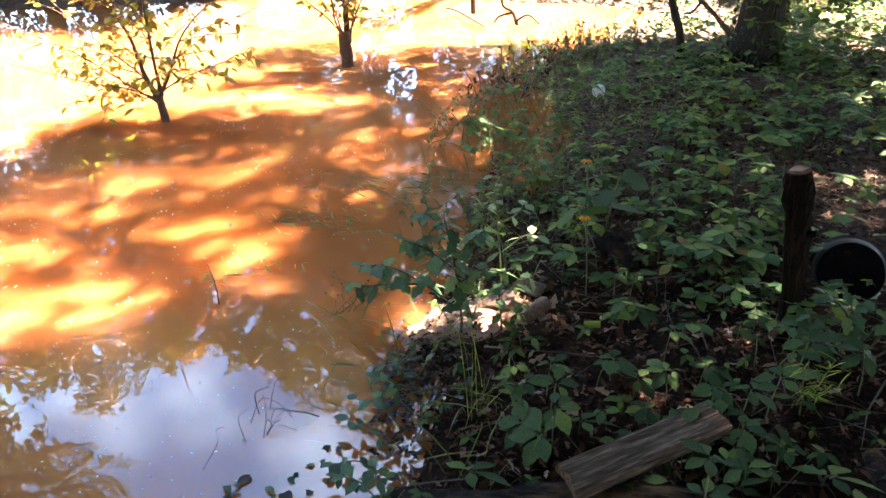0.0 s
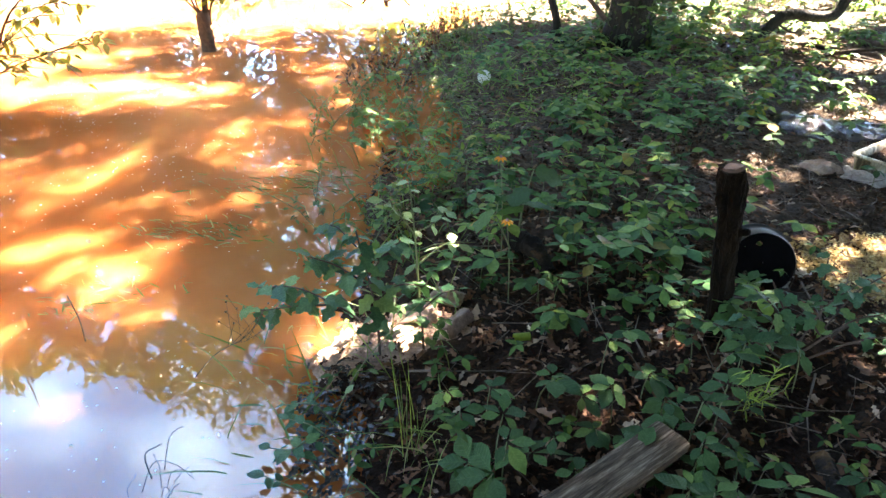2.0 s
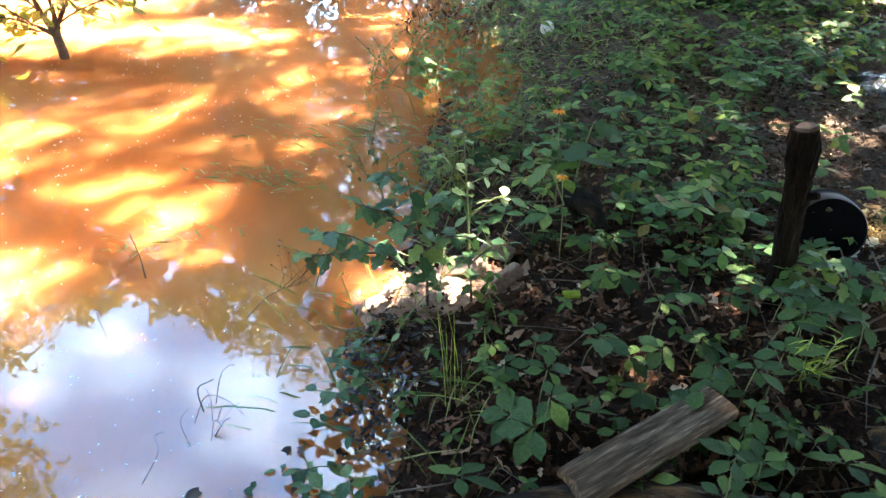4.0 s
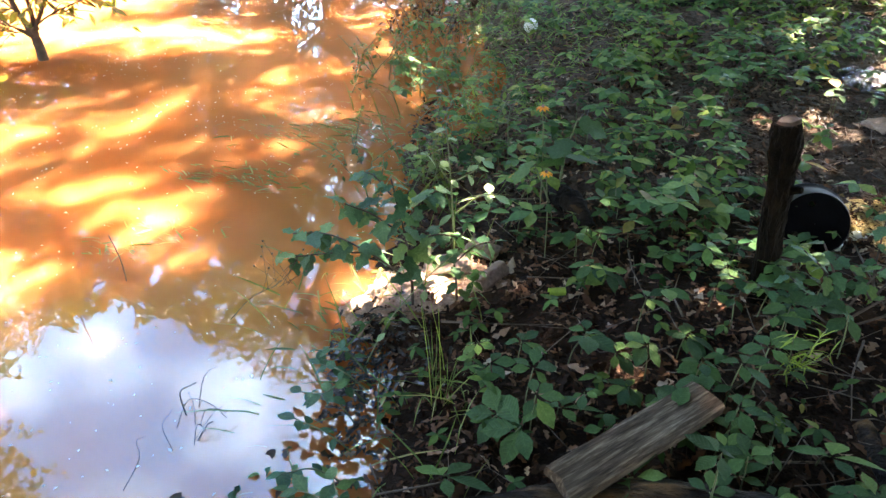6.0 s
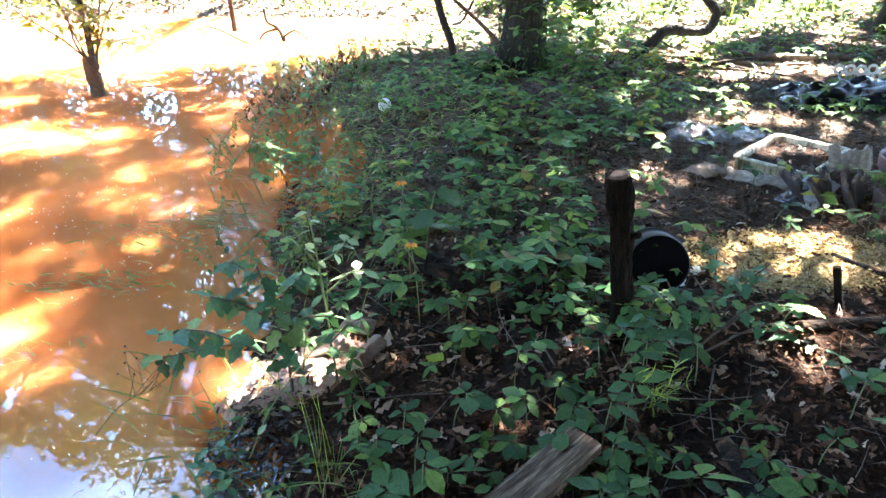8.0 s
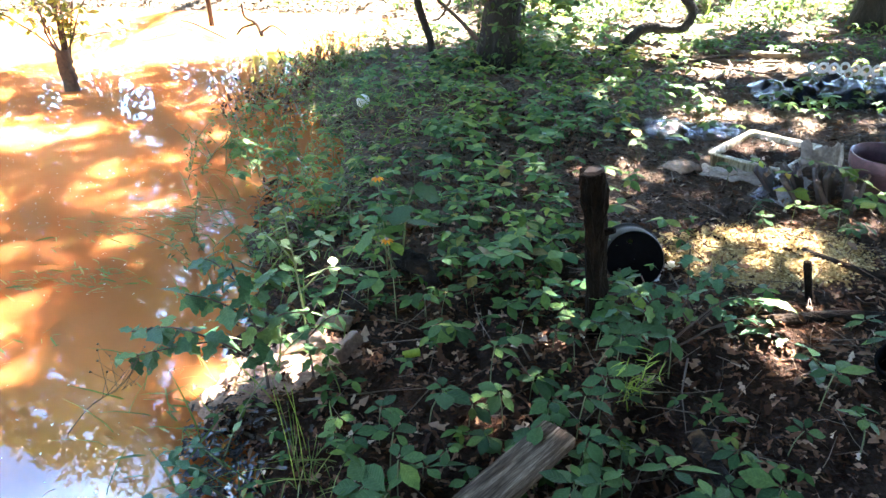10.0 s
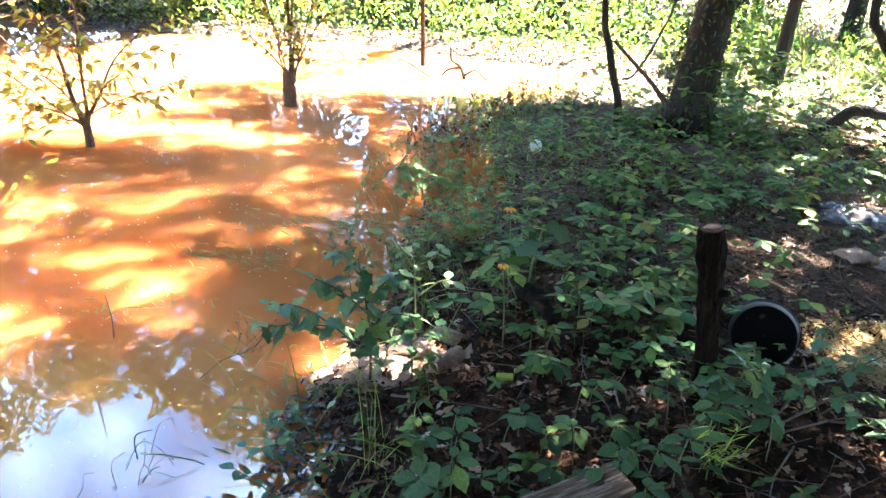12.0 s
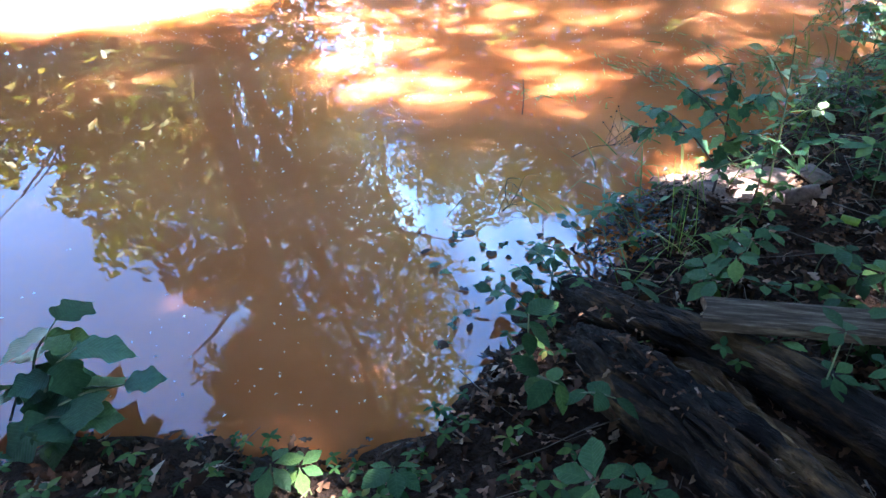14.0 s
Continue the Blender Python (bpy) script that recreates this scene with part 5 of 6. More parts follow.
def make_creepers():
    kinds = [creeper(200 + k, h, s) for k, (h, s) in enumerate([(.09, .86), (.13, .98), (.06, .72), (.15, .9), (.11, .62), (.08, 1.05), (.17, .78)])]
    g = np.random.default_rng(17)
    spots = list(NEAR_CREEPERS)
    while len(spots) < 285:
        x, y = g.uniform(-.45, 1.7), g.uniform(.9, 4.2)
        if shore_dist(x, y) < .12 or (x < .08 and y < 2.25) or (x > 1.0 and y < 3.6 and g.random() < .85) or (y < 1.0 and x > -.1) or (.95 < x < 1.7 and 2.1 < y < 3.3):
            continue
        if y < 2.1 and g.random() < .88:
            continue
        spots.append((x, y))
    for i, (x, y) in enumerate(spots):
        k = int(g.integers(len(kinds)))
        s = g.uniform(.8, 1.12) * (1.0 if y < 2.0 else .78)
        z = float(ground_z(x, y))
        if .0 < x < 1 and .7 < y < 1.12:
            z = .15
        m = pose(x, y, z, 0, 0, g.uniform(0, 360)) @ Matrix.Scale(s, 4)
        if i < len(kinds):
            kinds[i].matrix_basis = m
        else:
            c = copy_thing(kinds[k], m)
            c.scale = (s, s, s)


make_creepers()

OAKME = [leaf_obj_mesh("leaf", OAK, s) for s in (.088, .074, .06)]
PALEME = leaf_obj_mesh("leaf", LEAFLET, .06)


def sapling(name, label, stems, template, mat, per, seed, droop=-.25, sizes=(.8, 1.2), stem_mat=TWIG):
    """stems: lists of points; leaves grow along their outer part, clustered at the tip."""
    e = thing(name, label, "sapling" if "sapling" in name else "plant")
    g = np.random.default_rng(seed)
    for k, (pts, r, n) in enumerate(stems):
        line = bent(pts, 8)
        tube_obj("stem", pts, (r, r * .5), stem_mat, e, 6, .05, seed + k)
        d = np.array(line[-1]) - np.array(line[0])
        base = math.atan2(-d[0], d[1])
        for j in range(n):
            u = 1 - .75 * (j / max(n, 1)) ** 1.3
            q = Vector(line[int(u * (len(line) - 1))])
            yaw = base + j * 2.4 + g.normal() * .3
            m = Matrix.Translation(q) @ Matrix.Rotation(yaw, 4, "Z") @ Matrix.Rotation(g.normal(droop, .25), 4, "X") @ Matrix.Rotation(g.normal(0, .35), 4, "Y") @ Matrix.Scale(g.uniform(*sizes), 4)
            me = template[int(g.integers(len(template)))]
            obj("leaf", me, mat, e, m)
    return e


sapling("oak_sapling", "young oak sapling with glossy lobed leaves at the waterline",
        [([(-.42, 1.84, 0.0), (-.43, 1.88, .15), (-.46, 1.92, .30), (-.50, 1.95, .46)], .006, 29), ([(-.45, 1.92, .26), (-.56, 1.93, .33), (-.66, 1.94, .36)], .004, 17),
         ([(-.43, 1.87, .12), (-.58, 1.90, .20), (-.72, 1.93, .24), (-.86, 1.95, .22)], .004, 21), ([(-.58, 1.90, .20), (-.72, 1.92, .17), (-.90, 1.94, .12)], .0035, 16),
         ([(-.44, 1.90, .22), (-.36, 1.93, .27), (-.27, 1.96, .25)], .004, 17), ([(-.46, 1.93, .3), (-.40, 1.97, .38), (-.36, 2.0, .40)], .004, 14), ([(-.50, 1.95, .40), (-.57, 2.0, .44), (-.62, 2.04, .43)], .003, 10)],
        OAKME, OAKLEAF, 12, 301)
sapling("oak_sapling", "small second oak sapling beside pale cardboard",
        [([(-.27, 1.86, .03), (-.28, 1.9, .12), (-.30, 1.93, .24)], .005, 8), ([(-.29, 1.92, .17), (-.22, 1.95, .23), (-.16, 1.97, .24)], .003, 6)], OAKME[1:], OAKLEAF, 8, 302)
sapling("pale_sapling", "slender sapling with pale sunlit rounded leaves",
        [([(-.30, 2.02, .05), (-.31, 2.03, .3), (-.32, 2.02, .50), (-.33, 2.02, .61)], .004, 9), ([(-.31, 2.03, .4), (-.36, 2.0, .5), (-.41, 1.98, .56)], .003, 5), ([(-.31, 2.03, .42), (-.24, 2.0, .48), (-.21, 1.98, .53)], .003, 6),
         ([(-.30, 2.03, .3), (-.22, 2.02, .38), (-.17, 2.0, .40)], .003, 5)], [PALEME], PALELEAF, 6, 303, -.1, (.7, 1.15), STEM)
sapling("oak_seedling", "low oak seedling with blue-green lobed leaves by the post",
        [([(.93, 1.82, .08), (.90, 1.84, .22), (.82, 1.88, .38)], .005, 11), ([(.93, 1.84, .18), (1.0, 1.88, .30), (1.08, 1.9, .37)], .004, 10), ([(.94, 1.83, .15), (1.08, 1.86, .26), (1.18, 1.88, .28)], .004, 10),
         ([(.95, 1.83, .12), (1.15, 1.86, .2), (1.30, 1.9, .16)], .004, 10), ([(.92, 1.82, .14), (.82, 1.82, .22), (.74, 1.84, .28)], .004, 9),
         ([(.90, 1.82, .12), (.76, 1.80, .22), (.64, 1.80, .27)], .004, 11), ([(.88, 1.84, .1), (.74, 1.85, .2), (.58, 1.88, .24)], .004, 10), ([(.92, 1.82, .12), (.85, 1.86, .28), (.78, 1.9, .34)], .004, 9)], OAKME[1:], CREEPER, 10, 304, -.25, (.6, 1.0))
sapling("oak_seedling", "leaning oak seedling with dull blue-green leaves beside the sawdust",
        [([(1.08, 1.98, .06), (1.08, 2.06, .2), (1.10, 2.14, .33)], .005, 10), ([(1.08, 2.0, .12), (1.17, 2.05, .24), (1.27, 2.08, .31)], .004, 11), ([(1.09, 1.98, .1), (1.20, 1.98, .2), (1.34, 1.92, .22)], .004, 11),
         ([(1.08, 1.98, .1), (1.0, 2.0, .2), (.93, 2.02, .26)], .004, 9), ([(1.10, 1.98, .08), (1.22, 1.90, .15), (1.36, 1.80, .13)], .004, 9)], OAKME[1:], CREEPER, 10, 308, -.2, (.7, 1.1))
BIGME = [leaf_obj_mesh("leaf", blade(*lobed(23, 2.3, .40), 0.08, 0.15, 0.008), s) for s in (.19, .16)]
sapling("broadleaf_plant", "weed with large flat blue-green lobed leaves", [([(.05, 2.6, .08), (.07, 2.58, .3), (.10, 2.57, .44)], .005, 4), ([(.02, 2.48, .12), (-.03, 2.40, .28), (-.06, 2.36, .36)], .004, 3)], BIGME, CREEPER, 4, 305, -.15, (.7, 1.1), STEM)
sapling("broadleaf_plant", "lobed dark-leaved weed overhanging the water", [([(-.95, -.44, .04), (-.96, -.38, .14), (-.93, -.30, .20)], .005, 5), ([(-.98, -.46, .04), (-1.06, -.40, .14), (-1.12, -.32, .18)], .005, 4), ([(-.93, -.44, .04), (-.84, -.34, .12), (-.80, -.24, .12)], .004, 4), ([(-.98, -.52, .03), (-1.0, -.47, .09), (-.97, -.42, .10)], .004, 6), ([(-.90, -.5, .03), (-.86, -.43, .08), (-.82, -.38, .07)], .004, 6)],
        [leaf_obj_mesh("leaf", blade(*lobed(17, 2.4, .46), 0.1, 0.2, 0.01), .15), BIGME[1]], OAKLEAF, 4, 306, -.15, (.7, 1.1), STEM)
sapling("broadleaf_plant", "bright green smooth-leaved shoot at the water's edge", [([(-.20, .66, .05), (-.19, .65, .15), (-.20, .66, .24)], .004, 8), ([(-.18, .64, .06), (-.10, .60, .13), (-.02, .59, .17)], .004, 6), ([(-.02, .60, .12), (.05, .63, .17), (.10, .66, .17)], .003, 5)],
        [leaf_obj_mesh("leaf", OVAL, .10), leaf_obj_mesh("leaf", OVAL, .075)], CREEPER, 4, 307, -.15, (.7, 1.1), STEM)

sapling("waterline_weed", "dark leafy weed sprawling into the muddy water",
        [([(-.46, 1.22, .0), (-.54, 1.24, .05), (-.64, 1.27, .06)], .003, 7), ([(-.45, 1.12, .0), (-.54, 1.12, .05), (-.62, 1.10, .04)], .003, 6),
         ([(-.48, 1.32, .0), (-.56, 1.36, .06), (-.66, 1.38, .05)], .003, 6)], [leaf_obj_mesh("leaf", OVAL, .055), leaf_obj_mesh("leaf", OVAL, .042)], OAKLEAF, 6, 311, -.1, (.7, 1.15), STEM)
sapling("waterline_weed", "dark leafy weed rooted in sodden leaves at the waterline",
        [([(-.40, .92, .0), (-.48, .93, .06), (-.56, .96, .05)], .003, 9), ([(-.38, .86, .0), (-.44, .82, .07), (-.50, .80, .06)], .003, 8), ([(-.41, 1.0, .0), (-.50, 1.02, .08), (-.58, 1.05, .05)], .003, 9),
         ([(-.40, .95, .0), (-.42, .98, .10), (-.45, 1.02, .15)], .003, 8)], [leaf_obj_mesh("leaf", LEAFLET, .06), leaf_obj_mesh("leaf", OVAL, .05)], OAKLEAF, 6, 312, -.1, (.7, 1.2), STEM)
sapling("waterline_weed", "sprawling weed with small leaves at the muddy edge",
        [([(-.48, 1.45, .01), (-.56, 1.46, .07), (-.64, 1.50, .05)], .003, 9), ([(-.47, 1.40, .01), (-.53, 1.38, .09), (-.58, 1.33, .10)], .003, 8), ([(-.50, 1.52, .01), (-.58, 1.56, .06), (-.68, 1.58, .03)], .003, 8)],
        [leaf_obj_mesh("leaf", OVAL, .048), leaf_obj_mesh("leaf", SIMPLE, .05)], OAKLEAF, 6, 313, -.1, (.7, 1.15), STEM)


def make_flowers():
    for x, y, z, s in ((-.035, 2.44, .54, 1.0), (-.005, 2.11, .44, .85)):
        e = thing("wildflower", "orange daisy-like wildflower on a thin stem", "flower", "orange wildflowers")
        tube_obj("stem", [(x + .02, y + .03, .08), (x + .015, y + .01, z * .6), (x, y, z)], (.0025, .0018), STEM, e, 5)
        me = fast_mesh("petal", SIMPLE[0] * .026 * s, SIMPLE[1])
        for k in range(9):
            obj("petal", me, PETAL, e, Matrix.Translation((x, y, z)) @ pose(0, 0, 0, -18, 0, k * 40) @ pose(0, 0.004, 0, 6))
        bm = bmesh.new()
        bmesh.ops.create_icosphere(bm, subdivisions=1, radius=.007)
        o = part("centre", bm, CARD, e)
        o.matrix_basis = pose(x, y, z + .002)
        for k in range(6):
            q = .25 + .1 * k
            obj("leaf", LEAF5[2], CREEPER, e, Matrix.Translation((x + .015, y + .015, .08 + (z - .08) * q)) @ pose(0, 0, 0, -15, 0, k * 137) @ Matrix.Scale(.6, 4))


make_flowers()


def make_pot_shoot():
    e = thing("bramble_shoot", "thin leafy green shoot trailing past the mauve pot", "weed")
    line = [(2.02, 2.98, .34), (2.12, 2.88, .33), (2.24, 2.80, .27), (2.36, 2.74, .20), (2.48, 2.70, .13)]
    tube_obj("stem", line, (.0022, .003), STEM, e, 5)
    pts = bent(line, 5)
    for k in range(14):
        obj("leaf", LEAF5[2], CREEPER, e, Matrix.Translation(pts[int(k * 1.4) % len(pts)]) @ pose(0, 0, 0, -12, 10, k * 137) @ Matrix.Scale(.62, 4))


make_pot_shoot()


def make_sprig():
    e = thing("needle_weed", "bright yellow-green feathery weed sprig", "weed", m=pose(.70, 1.56, float(ground_z(.70, 1.56))))
    g = np.random.default_rng(8)
    for pts in ([(0, 0, 0), (-.01, 0, .1), (-.03, -.02, .2)], [(.01, 0, 0), (.03, 0, .12), (.05, -.01, .22)], [(0, 0, .04), (.03, -.02, .1), (.07, -.03, .15)]):
        tube_obj("stem", pts, (.002, .0012), STEM, e, 5)
        ln = np.array(bent(pts, 8))
        k = 26
        u = g.integers(3, len(ln), k)
        obj("needles", fast_mesh("needles", *sown(NARROW, ln[u], g.uniform(0, 6.3, k), g.normal(.35, .3, k), g.normal(0, .3, k), g.uniform(.03, .055, k))), SPRIG, e)


make_sprig()


# ---- ground cover, litter and other uncounted growth ----
def stuff(name, data, mat, label, category):
    return tagged(obj(name, data if isinstance(data, bpy.types.Mesh) else fast_mesh(name, *data), mat), label, category, kind="stuff")


def land_points(n, x0, x1, y0, y1, keep, seed):
    g = np.random.default_rng(seed)
    x, y = g.uniform(x0, x1, n), g.uniform(y0, y1, n)
    k = keep(x, y, g)
    x, y = x[k], y[k]
    return np.stack([x, y, ground_z(x, y)], -1)


def bare(x, y):
    """Trodden soil and straw with hardly any plants."""
    a = ((x - 1.38) / .60) ** 2 + ((y - 3.1) / .75) ** 2 < 1
    b = (x > 1.05) & (y < 2.6) & (x < 2.6)
    c = ((x - 2.1) / .75) ** 2 + ((y - 3.7) / .75) ** 2 < 1
    d = ((x - 3.0) / .9) ** 2 + ((y - 5.4) / .75) ** 2 < 1
    return a | b | c | d


def make_litter():
    g = np.random.default_rng(21)
    pieces = []
    for k, n in enumerate((7600, 7600, 6400, 7600)):
        p = land_points(n, -.75, 3.6, -.9, 5.2, lambda x, y, q: (shore_dist(x, y) > .02) & ((((x + .38) / .28) ** 2 + ((y - 1.97) / .17) ** 2 > 1) | (q.random(len(x)) < .2)) & (~(((x - 1.45) / .4) ** 2 + ((y - 2.95) / .45) ** 2 < 1) | (q.random(len(x)) < .75)) & (q.random(len(x)) < np.interp(y, (0, 2, 5), (1, .9, .5)) * np.where((x > 1.3) & (y > 3.3), .25, 1)), 22 + k)
        m = len(p)
        p[:, 2] += g.uniform(.004, .025, m)
        pieces.append(sown(DEAD[k], p, g.uniform(0, 6.3, m), g.normal(0, .3, m), g.normal(0, .5, m), g.uniform(.018, .034, m) * np.where(g.random(m) < .16, 2.1, 1.25)))
    stuff("leaf_litter", joined(pieces), LITTER, "dry brown fallen leaves covering the bank", "leaf litter")
    p = land_points(7000, -.5, 1.6, 1.0, 2.7, lambda x, y, q: (shore_dist(x, y) > .08) & ((((x + .38) / .28) ** 2 + ((y - 1.97) / .17) ** 2 > 1) | (q.random(len(x)) < .28)) & (q.random(len(x)) < .6 + .5 * wavy(x, y, 4)), 37)
    m = len(p)
    p[:, 2] += g.uniform(.003, .014, m)
    stuff("leaf_scraps", sown(DEAD[3], p, g.uniform(0, 6.3, m), g.normal(0, .3, m), g.normal(0, .5, m), g.uniform(.012, .036, m)), SCRAP, "broken brown leaf scraps on dark soil", "leaf litter")
    p = land_points(2600, .8, 2.4, 2.5, 4.3, lambda x, y, q: ~(((x - 2.12) / .36) ** 2 + ((y - 3.52) / .34) ** 2 < 1), 36)
    m = len(p)
    p[:, 2] += g.uniform(.004, .016, m)
    stuff("path_litter", sown(DEAD[3], p, g.uniform(0, 6.3, m), g.normal(0, .3, m), g.normal(0, .5, m), g.uniform(.015, .045, m)), BROWNLITTER, "crumbled brown leaf scraps on trodden soil", "leaf litter")
    p = land_points(3200, -1.1, .3, -.9, 3.2, lambda x, y, q: (shore_dist(x, y) > -.03) & (q.random(len(x)) < np.exp(-((shore_dist(x, y) - .04) / .08) ** 2)) & ((np.abs(y - 1.95) > .22) | (q.random(len(x)) < .3)), 31)
    m = len(p)
    p[:, 2] = np.maximum(p[:, 2], 0) + g.uniform(.003, .02, m)
    stuff("wet_leaf_litter", sown(DEAD[1], p, g.uniform(0, 6.3, m), g.normal(0, .15, m), g.normal(0, .25, m), g.uniform(.012, .045, m)), WETLEAF, "dark sodden leaves along the waterline", "leaf litter")
    p = land_points(5200, 1.3, 4.4, 3.4, 6.6, lambda x, y, q: ~(((x - 2.12) / .36) ** 2 + ((y - 3.52) / .34) ** 2 < 1), 33)
    m = len(p)
    p[:, 2] += g.uniform(.006, .025, m)
    stuff("clearing_litter", sown(DEAD[3], p, g.uniform(0, 6.3, m), g.normal(0, .3, m), g.normal(0, .5, m), g.uniform(.02, .055, m)), FARLITTER, "pale dry leaf scraps in the clearing", "leaf litter")
    p = land_points(9000, -6, 9, -8, 7, lambda x, y, q: (shore_dist(x, y) > .1) & ~((x > -.75) & (x < 3.6) & (y > -.9) & (y < 5.2)), 34)
    m = len(p)
    p[:, 2] += g.uniform(.006, .025, m)
    stuff("outer_litter", sown(SCALE, p, g.uniform(0, 6.3, m), g.normal(0, .3, m), g.normal(0, .5, m), g.uniform(.05, .10, m)), LITTER, "brown fallen leaves on the woodland floor", "leaf litter")
    k = 420
    p = np.stack([-.53 + g.normal(0, .09, k), 1.53 + g.normal(0, .15, k), np.zeros(k)], -1)
    p = p[shore_dist(p[:, 0], p[:, 1]) > -.08]
    k = len(p)
    p[:, 2] = np.maximum(ground_z(p[:, 0], p[:, 1]), 0) + g.uniform(.004, .02, k)
    stuff("sodden_leaves", sown(DEAD[3], p, g.uniform(0, 6.3, k), g.normal(0, .10, k), g.normal(0, .15, k), g.uniform(.016, .050, k)), SHINYLEAF, "shiny black sodden leaves matted at the waterline", "leaf litter")
    pieces = []
    for k in range(3):
        p = land_points(9000, -12, 12, 5, 24, lambda x, y, q: (shore_dist(x, y) > .05) & (q.random(len(x)) < np.interp(y, (5, 8, 24), (.4, 1, .6))), 35 + k)
        m = len(p)
        p[:, 2] += g.uniform(.005, .03, m)
        pieces.append(sown(SCALE, p, g.uniform(0, 6.3, m), g.normal(0, .3, m), g.normal(0, .5, m), g.uniform(.05, .10, m)))
    p = land_points(15000, -9, 6, 8.4, 14.5, lambda x, y, q: shore_dist(x, y) > .02, 39)
    m = len(p)
    p[:, 2] += g.uniform(.005, .03, m)
    pieces.append(sown(SCALE, p, g.uniform(0, 6.3, m), g.normal(0, .3, m), g.normal(0, .5, m), g.uniform(.06, .12, m)))
    stuff("dry_leaf_litter", joined(pieces), FARLITTER, "pale sunlit dead leaves under the far trees", "leaf litter")
    pieces = []
    for k in range(1080):
        x, y = (g.uniform(-.6, 3.4), g.uniform(-.8, 5.6)) if k < 900 else (g.uniform(.6, 2.2), g.uniform(1.0, 3.4))
        if shore_dist(x, y) < .03:
            continue
        a, L, z = g.uniform(0, 6.3), g.uniform(.04, .4) * (1 if k < 560 else .6), float(ground_z(x, y)) + g.uniform(.012, .04)
        dx, dy = math.cos(a) * L / 2, math.sin(a) * L / 2
        pieces.append(tube([(x - dx, y - dy, z + g.normal() * .008), (x + g.normal() * .015, y + g.normal() * .015, z), (x + dx, y + dy, z + g.normal() * .012)], (g.uniform(.001, .0045 if k < 400 else .0024), .001), 5))
    stuff("twig_litter", joined(pieces), DRYTWIG, "thin dry twigs scattered on the ground", "twigs")
    k = 15000
    r, a = np.sqrt(g.random(k)), g.uniform(0, 6.3, k)
    x, y = 1.62 + .40 * r * np.cos(a) + .05 * g.normal(size=k), 2.47 + .24 * r * np.sin(a) + .04 * g.normal(size=k)
    p = np.stack([x, y, ground_z(x, y) + g.uniform(.004, .022, k)], -1)
    stuff("wood_chips", sown(CARDLEAF, p, g.uniform(0, 6.3, k), g.normal(0, .2, k), g.normal(0, .6, k), g.uniform(.006, .022, k)), STRAW, "golden dry wood chips scattered over the path", "wood chips")


make_litter()


def cover_clusters(p, g, leaf, lift, mat_name, count=5, template=SIMPLE):
    """Whorls of small leaves standing a hand's width above the soil."""
    m = len(p)
    top = p + np.stack([g.normal(0, .02, m), g.normal(0, .02, m), lift * g.uniform(.35, 1.2, m)], -1)
    q = np.repeat(top, count, 0)
    n = len(q)
    a = np.repeat(g.uniform(0, 6.3, m), count) + np.tile(np.arange(count) * 2 * math.pi / (count + .6), m) + g.normal(0, .15, n)
    return sown(template, q, a, g.normal(-.07, .24, n), g.normal(0, .2, n), np.repeat(leaf * g.uniform(.7, 1.25, m), count) * g.uniform(.8, 1.15, n))


